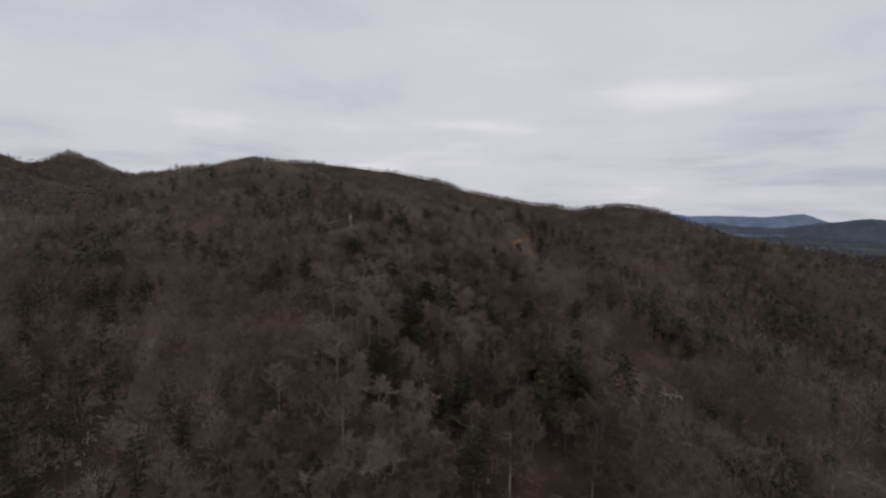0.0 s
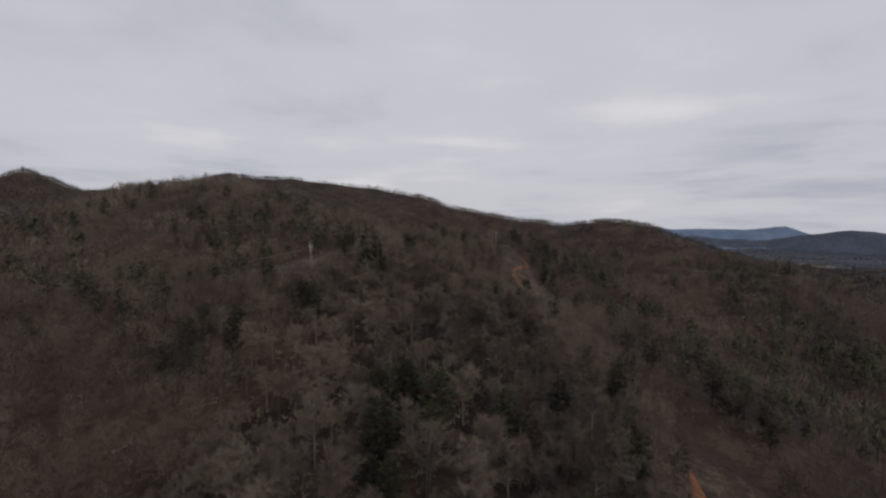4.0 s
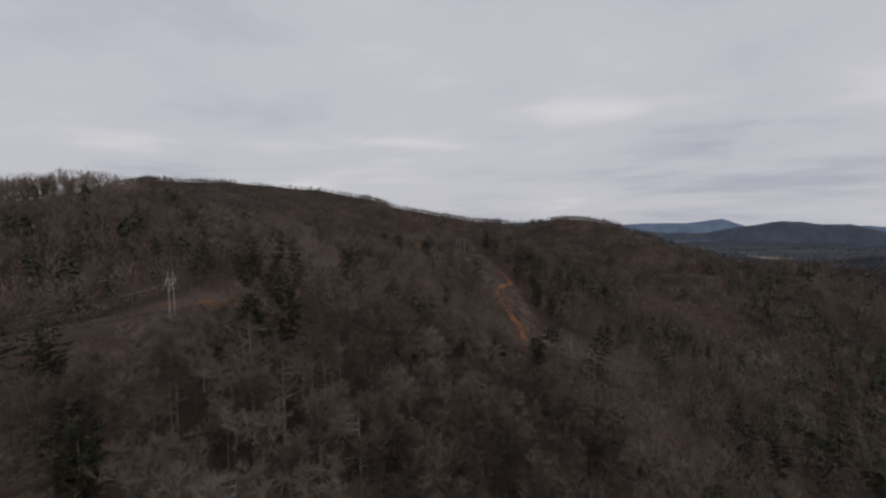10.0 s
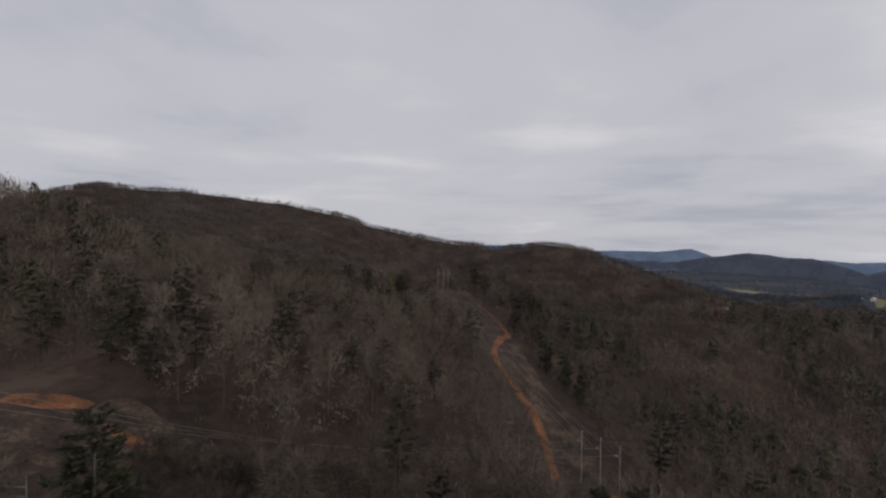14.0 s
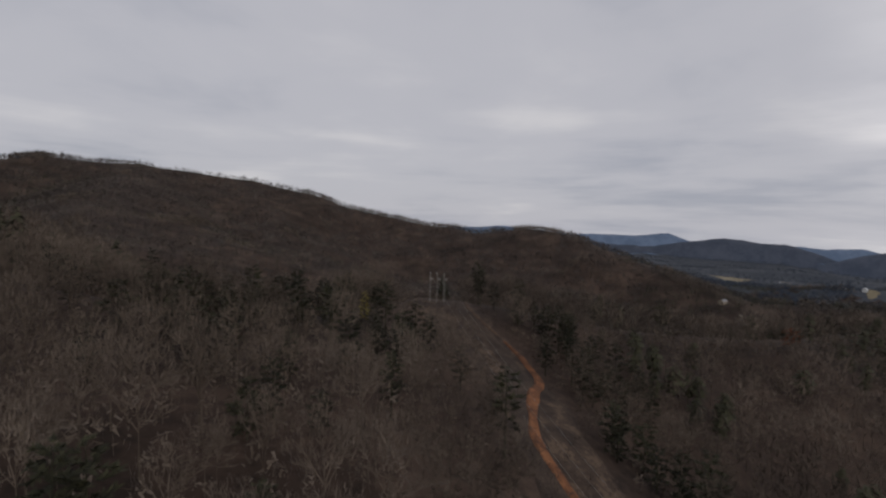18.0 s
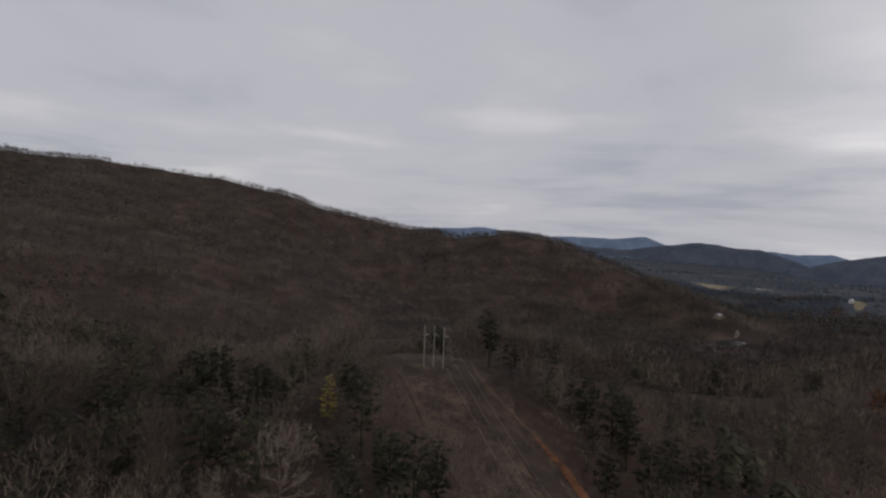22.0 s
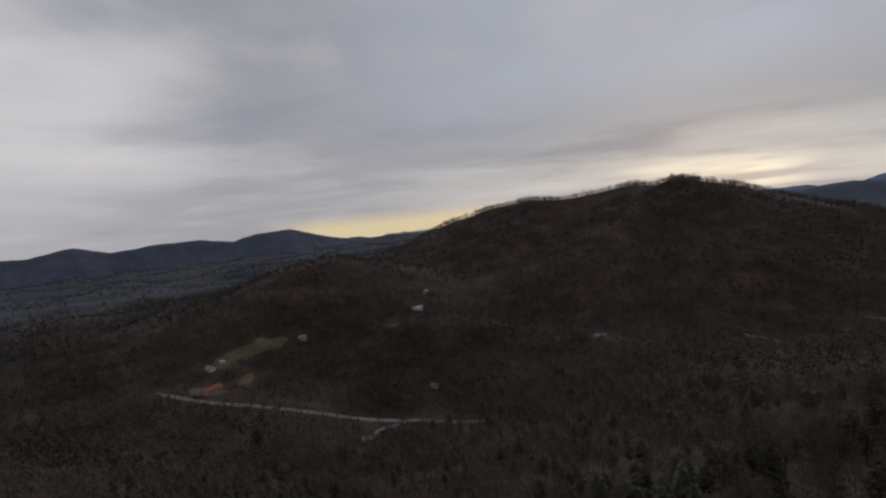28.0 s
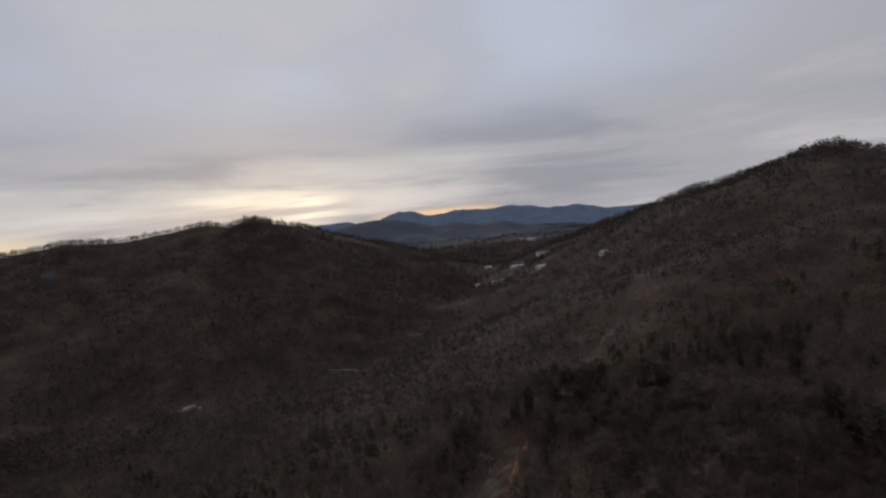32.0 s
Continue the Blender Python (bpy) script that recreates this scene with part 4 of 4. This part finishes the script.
FAR_WOODS = [(-1250, 1350, 1000, 2080, 12.5), (-600, 1000, 790, 1000, 10.5), (-600, -380, 0, 790, 10.5), (470, 1000, -60, 790, 10.5), (-1650, -600, 300, 2100, 17),
             (1000, 1450, -60, 1700, 14), (-850, 640, -1300, 20, 11.8), (640, 2100, -1250, -60, 15), (1450, 4250, -200, 4350, 29), (-900, 900, -2900, -1300, 22), (300, 1450, 2080, 3400, 30), (2100, 4200, -2600, -200, 30), (1450, 2100, -60, 0, 20)]
woodland()


# ---- power line clearings, tracks, road and fields ----
strip("clearing_north", ROW_BC, 17, M_GRASS, "dry-grass power line clearing down the hillside", "clearing")
strip("clearing_knoll", ROW_AB[2:], 13, M_GRASS, "dry-grass power line clearing across the knoll", "clearing", 0.3, 0.8)
strip("clearing_slope", ROW_SLOPE, 8, M_GRASS, "brushy dry-grass slope below the knoll", "clearing", 0.4, 0.9)
strip("clearing_valley", ROW_MID, 6, M_GRASS, "narrow brown power line clearing in the valley", "clearing", 0.3, 0.5)
strip("clearing_south", ROW_SOUTH, 13, M_GRASS, "brushy dry-grass power line clearing", "clearing", 0.3)
strip("clearing_hilltop", HILLTOP, 18, M_GRASS, "brushy dry-grass clearing round the hilltop poles", "clearing", 0.2, 0.8)
strip("cut_brush", [(80, 590), (80, 570), (85, 552), (86, 530), (78, 505), (70, 480), (67, 450), (66, 425)], 6.5, M_CUT, "dark cut-over brush along the track", "clearing", 0.4, 0.5)
strip("worn_path", [(55, 596), (57, 577), (57, 563), (57, 548), (59, 530), (62, 510)], 1.3, M_PATH, "worn brown path through the clearing", "track", 0.5, 0.5)
strip("worn_track", TRACK[:4], 1.6, M_PATH, "worn brown track over the hilltop", "track", 0.55, 0.5)
strip("dirt_track", TRACK[3:], 2.3, M_DIRT, "bare orange clay access track", "track", 0.55, 0.9)
strip("dirt_track_spur", TRACK_B, 1.6, M_DIRT, "orange clay pull-off beside the poles", "track", 0.6, 0.4)
strip("clay_bank", [(-72, 389), (-66, 388), (-58, 388), (-51, 387)], 3.6, M_DIRT, "raw orange clay bank on the knoll", "clay bank", 0.6, 0.6)
strip("clay_scrape", [(-86, 390), (-81, 389), (-77, 389)], 1.8, M_DIRT, "small orange clay scrape", "clay bank", 0.6, 0.6)
strip("clay_cut", [(-48, 381), (-42, 378), (-36, 375), (-29, 374)], 1.5, M_DIRT, "broken orange clay cut down the slope", "clay bank", 0.65, 0.9)
strip("clay_track_south", TRACK_SOUTH, 3.0, M_DIRT, "orange clay track beside the pole pair", "track", 0.6, 0.6)
strip("road", ROAD, 4.6, M_ROAD, "pale worn two-lane valley road", "road", 0.5, 0.02)
strip("side_road", SIDE_ROAD, 2.6, M_ROAD, "pale gravel lane beside the valley road", "road", 0.7, 0.2)
strip("curved_road", CURVED_ROAD, 5, M_ROAD, "pale curving road far down the valley", "road", 1.0, 0.05)
strip("lower_pasture", [(718, 333), (738, 322), (761, 310)], 10, M_PASTURE, "small faded green field below the pasture", "field", 0.6, 0.3)
strip("pasture", PASTURE, 17, M_PASTURE, "faded green valley pasture", "field", 0.6, 0.8)
strip("field_south", [(145, -510), (110, -506), (70, -503)], 20, M_PATH, "dull brown winter field in the valley", "field", 0.6, 0.3)
for a, b, r in FAR_FIELDS:
    strip("far_field", [a, ((a[0] + b[0]) / 2 + 20, (a[1] + b[1]) / 2), b], 0.55 * r, M_FIELD, "pale tan winter field far down the valley", "field", 1.5, 0.8)
for name, line, half in (("yard", [(464, -146), (482, -142), (500, -139)], 8), ("gravel_lot", [(322, -262), (277, -251), (235, -228)], 4.5),
                         ("driveway", [(200, -392), (185, -390), (168, -390)], 4), ("gravel_yard", [(-3, -650), (-30, -660), (-60, -650)], 14),
                         ("gravel_yard", [(-110, -534), (-90, -535), (-70, -538)], 7), ("driveway", [(722, 1035), (736, 1043), (750, 1056)], 4),
                         ("gravel_yard", [(-140, -672), (-110, -668)], 8), ("driveway", [(748, 1096), (756, 1099), (766, 1100)], 4),
                         ("farm_yard", [(766, 387), (733, 372), (716, 350)], 9), ("driveway", [(750, 93), (740, 60)], 3), ("yard", [(180, 205), (186, 198), (190, 192)], 3)):
    strip(name, line, half, M_YARD, "pale bare gravel and soil", "yard", 0.7, 0.7)


def pond(cx, cy, rx, ry):
    z = float(land(cx, cy)) + 2.6
    pts = [(cx, cy, z)] + [(cx + rx * (1 + 0.15 * math.sin(3 * a)) * math.cos(a), cy + ry * (1 + 0.1 * math.cos(2 * a)) * math.sin(a), z) for a in (2 * math.pi * k / 40 for k in range(40))]
    low = [(x, y, zz - 6) for x, y, zz in pts[1:]]
    tris = [(0, 1 + k, 1 + (k + 1) % 40) for k in range(40)]
    tris += [(1 + k, 41 + k, 41 + (k + 1) % 40) for k in range(40)] + [(1 + k, 41 + (k + 1) % 40, 1 + (k + 1) % 40) for k in range(40)]
    ob = new("water_pond", mesh_np("water_pond", pts + low, tris, M_WATER))
    return tagged(ob, "still farm pond mirroring the grey sky", "pond", kind="structure")


pond(698, 1017, 25, 19)


# ---- power line structures ----
def round_pole(h, r0, r1, lean=0.0):
    return tube([(0, 0, -1.5), (lean * 0.5, 0, h * 0.5), (lean, 0, h), (lean, 0, h + 0.02)], [r0, (r0 + r1) / 2, r1, 0.01], 8)


def moved(geo, x=0.0, y=0.0, z=0.0):
    return geo[0] + np.array([x, y, z]), geo[1]


def box_geo(x0, x1, y0, y1, z0, z1):
    v = [(x, y, z) for x in (x0, x1) for y in (y0, y1) for z in (z0, z1)]
    f = [(0, 1, 3), (0, 3, 2), (4, 6, 7), (4, 7, 5), (0, 4, 5), (0, 5, 1), (2, 3, 7), (2, 7, 6), (0, 2, 6), (0, 6, 4), (1, 5, 7), (1, 7, 3)]
    return np.array(v, float), np.array(f)


def insulator(length):
    """A string of porcelain discs hanging from its top."""
    return joined([tube([(0, 0, 0), (0, 0, -length)], [0.04, 0.04], 5)] +
                  [tube([(0, 0, -0.2 - 0.16 * k), (0, 0, -0.27 - 0.16 * k)], [0.06, 0.15], 8) for k in range(int((length - 0.25) / 0.16))])


def h_frame(x, y, turn, height, half_gap, arm_half, label, wood=M_POLE):
    """Two poles with a crossarm, an X brace and three insulator strings."""
    root = new("h_frame_pole_pair")
    root.matrix_basis = pose(x, y, float(land(x, y)), 0, 0, turn)
    for s in (-1, 1):
        part_np("pole", moved(round_pole(height, 0.16, 0.10), s * half_gap), wood, root, smooth=True)
    za = height * 0.82
    part_np("crossarm", joined([box_geo(-arm_half, arm_half, 0.20, 0.34, za - 0.15, za + 0.15), box_geo(-arm_half, arm_half, -0.34, -0.20, za - 0.15, za + 0.15)]), wood, root)
    for s in (-1, 1):
        part_np("brace", tube([(-s * half_gap, 0.26 * s, za - 0.4), (s * half_gap, 0.26 * s, za - 3.6)], [0.09, 0.09], 5), wood, root)
        part_np("arm_brace", tube([(s * half_gap, 0, za + 1.7), (s * arm_half * 0.92, 0, za + 0.2)], [0.06, 0.06], 5), wood, root)
    ends = []
    for s in (-arm_half * 0.95, 0.0, arm_half * 0.95):
        part_np("insulator", moved(insulator(1.4), s, 0, za - 0.15), M_GLASSY, root)
        ends.append(root.matrix_basis @ Vector((s, 0, za - 1.6)))
    tagged(root, label, "power pole", "power line structures")
    return ends


def three_poles(x, y, turn, height, gap, label, arm_side):
    """An angle structure: three single poles in a row, each with a bracketed post insulator."""
    root = new("three_pole_structure")
    z = float(land(x, y))
    root.matrix_basis = pose(x, y, z, 0, 0, turn)
    ends = []
    for k in (-1, 0, 1):
        w = root.matrix_basis @ Vector((k * gap, 0, 0))
        dz = float(land(w.x, w.y)) - z
        p = part_np("pole", moved(round_pole(height, 0.16, 0.10), k * gap, 0, dz), M_POLE, root, smooth=True)
        h = dz + height * 0.80
        part_np("cap", tube([(k * gap, 0, dz + height), (k * gap, 0, dz + height + 0.12)], [0.19, 0.16], 8), M_GLASSY, p)
        part_np("bracket", joined([tube([(k * gap, 0, h + 0.9), (k * gap + arm_side * 1.5, 0, h + 0.1)], [0.05, 0.05], 5),
                                   tube([(k * gap, 0, h - 0.5), (k * gap + arm_side * 1.5, 0, h + 0.1)], [0.05, 0.05], 5)]), M_POLE, p)
        part_np("insulator", joined([tube([(k * gap + arm_side * (0.5 + 0.18 * n), 0, h + 0.1), (k * gap + arm_side * (0.58 + 0.18 * n), 0, h + 0.1)], [0.15, 0.07], 8) for n in range(6)]), M_GLASSY, p)
        ends.append(root.matrix_basis @ Vector((k * gap + arm_side * 1.55, 0, h + 0.1)))
    tagged(root, label, "power pole", "power line structures")
    return ends


def wire(a, b, sag, thick=0.024, label="sagging grey power line conductor"):
    pts = [a.lerp(b, k / 28) - Vector((0, 0, 4 * sag * (k / 28) * (1 - k / 28))) for k in range(29)]
    ob = new("power_line_wire", mesh_np("power_line_wire", *tube(pts, [thick] * 29, 4), M_WIRE, True))
    return tagged(ob, label, "wire", "power line wires")


ENDS_A = h_frame(-71, 367, 91, 16.0, 2.1, 4.3, "weathered grey H-frame pole pair on the clay knoll")
ENDS_B = three_poles(78, 395, -25, 15.5, 5.4, "three weathered poles in a row in the hollow", -1)
ENDS_C = three_poles(69.3, 591, -14, 15.0, 3.5, "three weathered poles standing on the hilltop clearing", 1)
h_frame(102, 207, -33, 15.5, 2.3, 4.6, "dark weathered H-frame pole pair beside the orange clay track", M_OLDPOLE)
h_frame(-16, 25, -33, 16.0, 2.3, 4.6, "distant dark H-frame pole pair in the valley clearing", M_OLDPOLE)
for k in range(3):
    wire(ENDS_A[k], ENDS_B[k], 5.5)
    wire(ENDS_B[k], ENDS_C[k], 6.0)
    wire(ENDS_A[k], Vector((-240 + 3 * k, 440, ENDS_A[k].z - 26)), 3.0, 0.02)
    wire(ENDS_C[k], Vector((40 + 4 * k, 900, -60)), 8.0)


# ---- houses and farm buildings ----
def building(name, x, y, turn, length, width, wall, rise, wall_mat, roof_mat, label, category="house", windows=2, door=True):
    root = new(name)
    root.matrix_basis = pose(x, y, float(land(x, y)) + 0.4, 0, 0, turn)
    l, w = length / 2, width / 2
    v = [(-l, -w, -3), (l, -w, -3), (l, w, -3), (-l, w, -3), (-l, -w, wall), (l, -w, wall), (l, w, wall), (-l, w, wall), (-l, 0, wall + rise), (l, 0, wall + rise)]
    f = [(0, 1, 5), (0, 5, 4), (2, 3, 7), (2, 7, 6), (3, 0, 4), (3, 4, 7), (1, 2, 6), (1, 6, 5), (4, 8, 7), (5, 6, 9)]
    part_np("wall", (np.array(v, float), np.array(f)), wall_mat, root)
    e, t = 0.6, 0.22
    for s in (-1, 1):
        y0, y1 = s * (w + e), 0.0
        z0, z1 = wall - e * rise / w, wall + rise
        q = [(-l - e, y0, z0), (l + e, y0, z0), (l + e, y1, z1), (-l - e, y1, z1)]
        q = q + [(a, b, c + t) for a, b, c in q]
        part_np("roof", (np.array(q), np.array([(0, 2, 1), (0, 3, 2), (4, 5, 6), (4, 6, 7), (0, 1, 5), (0, 5, 4), (1, 2, 6), (1, 6, 5), (2, 3, 7), (2, 7, 6), (3, 0, 4), (3, 4, 7)])), roof_mat, root)
    for s in (-1, 1):
        for k in range(windows):
            c = -l + length * (k + 1) / (windows + 1)
            part_np("window", box_geo(c - 0.6, c + 0.6, s * (w + 0.03) - 0.03, s * (w + 0.03) + 0.03, wall * 0.4, wall * 0.4 + 1.3), M_PANE, root)
    if door:
        part_np("door", box_geo(-0.5, 0.5, w, w + 0.06, 0, min(2.1, wall - 0.2)), M_TAN, root)
    return tagged(root, label, category)


building("yard_house", 482, -140, 30, 15, 9, 3.4, 2.6, M_TAN, M_GREYROOF, "tan house with a grey roof in a bare clearing")
building("white_house", 38, -669, 12, 10, 7, 3.2, 2.4, M_WHITE, M_METAL, "small white house with a pale metal roof")
building("white_shed", -3, -656, 5, 12, 7, 2.8, 1.6, M_WHITE, M_METAL, "small white shed by the gravel yard", "shed", 1)
building("white_house", -9, -855, 15, 18, 10, 4.0, 2.6, M_WHITE, M_METAL, "white roadside house with a pale roof", windows=4)
building("long_building", -62, -655, 24, 36, 12, 4.5, 2.6, M_WHITE, M_METAL, "long pale metal-roofed valley building", "building", 7)
building("long_building", -95, -535, 24, 24, 11, 4.0, 2.2, M_WHITE, M_METAL, "pale metal-roofed building on the gravel yard", "building", 4)
building("long_building", -130, -669, 10, 34, 14, 5.0, 2.8, M_WHITE, M_GREYROOF, "broad pale building with a grey roof", "building", 6)
building("white_house", -185, -394, 20, 17, 10, 4.0, 3.0, M_WHITE, M_METAL, "bright white house on the hillside", windows=4)
building("far_house", -225, -1328, 0, 34, 14, 5.0, 3.0, M_WHITE, M_METAL, "pale building far down the valley", "building", 4)
building("far_house", -190, -1360, 10, 22, 12, 4.0, 3.0, M_WHITE, M_GREYROOF, "pale house far down the valley")
building("long_house", 754, 10, 80, 19, 8, 3.4, 2.2, M_WHITE, M_METAL, "long white house on the slope", windows=5)
building("far_house", 817, -61, 60, 9, 7, 3.4, 2.2, M_WHITE, M_METAL, "small white house among bare trees")
building("barn", 735, 367, 110, 25, 11, 3.8, 3.2, M_TAN, M_REDROOF, "low barn with a rust-red roof beside the pasture", "barn", 3)
building("farm_house", 808, 348, 15, 14, 8, 3.6, 2.6, M_WHITE, M_GREYROOF, "pale farmhouse at the edge of the pasture", windows=3)
building("farm_shed", 812, 330, 60, 6, 4, 2.6, 1.2, M_WHITE, M_METAL, "small white farm shed", "shed", 1)
building("farm_house", 794, 212, 40, 11, 8, 3.4, 2.4, M_TAN, M_GREYROOF, "tan farm building beside the pasture")
building("roadside_house", 490, 288, 50, 9, 6, 3.2, 2.0, M_WHITE, M_METAL, "small pale house at the road junction")
building("roadside_house", 558, 141, 20, 9, 6, 3.2, 2.0, M_WHITE, M_GREYROOF, "small pale house near the road bend")
building("hill_house", 756, 1102, 20, 17, 9, 4.0, 2.8, M_TAN, M_GREYROOF, "tan house with a grey roof above the curved drive", windows=3)
building("curve_house", 1011, 694, 20, 12, 8, 3.6, 2.6, M_TAN, M_GREYROOF, "tan house inside the road curve", windows=3)
building("white_house", 1132, 862, 60, 16, 9, 3.8, 2.6, M_WHITE, M_METAL, "white house beyond the bare ridge", windows=3)
for x, y in ((1520, 708), (1575, 790), (1760, 1600), (1353, 1262), (1590, 1180), (1900, 1960)):
    building("far_house", x, y, 30, 19, 10, 4.4, 3.0, M_WHITE, M_METAL, "white farm building far down the valley", "building", 3)


def parked_car():
    """A small parked van seen from far off, with body, cabin and four wheels."""
    root = new("parked_car")
    part_np("body", box_geo(-2.2, 2.2, -0.9, 0.9, 0.45, 1.15), M_WHITE, root)
    cab = box_geo(-1.4, 1.1, -0.8, 0.8, 1.15, 1.75)
    cab[0][:, 0] *= np.where(cab[0][:, 2] > 1.5, 0.78, 1.0)
    part_np("cabin", cab, M_PANE, root)
    for sx in (-1.35, 1.35):
        for sy in (-0.85, 0.85):
            part_np("wheel", tube([(sx, sy - 0.1, 0.38), (sx, sy + 0.1, 0.38)], [0.38, 0.38], 10), M_PANE, root)
    return tagged(root, "white car parked on the gravel lot", "car", "parked cars")


CAR = parked_car()
for k, (x, y) in enumerate(((318, -261), (312, -260), (305, -258), (299, -257), (291, -255), (284, -253), (277, -251), (270, -249))):
    m = pose(x, y, float(land(x, y)) + 0.75, 0, 0, 80 + 7 * (k % 3))
    if k == 0:
        CAR.matrix_basis = m
    else:
        copy_thing(CAR, m)


# ---- single trees that stand out ----
def lone(name, geo, mat, x, y, label, s=1.0):
    t = tree_thing(name, geo, mat, label, "tree", "")
    t.matrix_basis = pose(x, y, float(land(x, y)), 0, 0, 40) @ Matrix.Diagonal((s, s, s, 1))
    return t


lone("yellow_conifer", pine_geometry(rnd, 13, 2.0, 40, 0.12), M_GOLD, 30, 553, "yellow-green conifer standing out against the pines")
lone("russet_tree", pine_geometry(rnd, 14, 5.0, 44, 0.35), M_RED_LEAF, 271, 570, "russet oak still holding its dead leaves")
lone("dead_tree", bare_tree_geometry(rnd, 15, 4.4, 120, 0.05), M_POLE, -10, 384, "bleached dead tree with bare forked limbs")
lone("knoll_pine", pine_geometry(rnd, 11.5, 3.6, 60, 0.1), M_NEEDLE, -40, 322, "dense dark pine below the clay knoll")
lone("knoll_pine", pine_geometry(rnd, 9.5, 2.9, 52, 0.12), M_NEEDLE, -31, 320, "small dark pine below the clay knoll")
lone("dark_evergreen", pine_geometry(rnd, 17, 5.6, 90, 0.05), M_NEEDLE, 539, 378, "dense dark evergreen near the valley road")
for px, py, ph in ((58, 196, 15), (60, 212, 16), (67, 226, 15), (72, 244, 14), (66, 170, 19), (76, 168, 18)):
    lone("track_pine", pine_geometry(rnd, ph, 4.2, 66, 0.1), M_NEEDLE, px, py, "tall dark pine beside the clay track")
for k, (x, y, s) in enumerate(((14, 543, 1.0), (4, 553, 1.1), (20, 560, 0.95), (36, 560, 0.85), (-4, 562, 1.0), (24, 570, 1.05), (200, 590, 1.0), (207, 595, 0.9))):
    lone("hilltop_pine", pine_geometry(rnd, 18, 4.2, 54, 0.3), M_NEEDLE, x, y, "tall dark pine of the hilltop group", s)
for k, (x, y, s) in enumerate(((84, 268, 0.9), (140, 290, 1.0), (88, 290, 1.0), (80, 280, 0.95), (148, 278, 1.0), (150, 300, 1.0), (100, 312, 1.05))):
    lone("clearing_pine", pine_geometry(rnd, 17, 4.6, 56, 0.08), M_NEEDLE, x, y, "dark pine at the edge of the power line clearing", s)
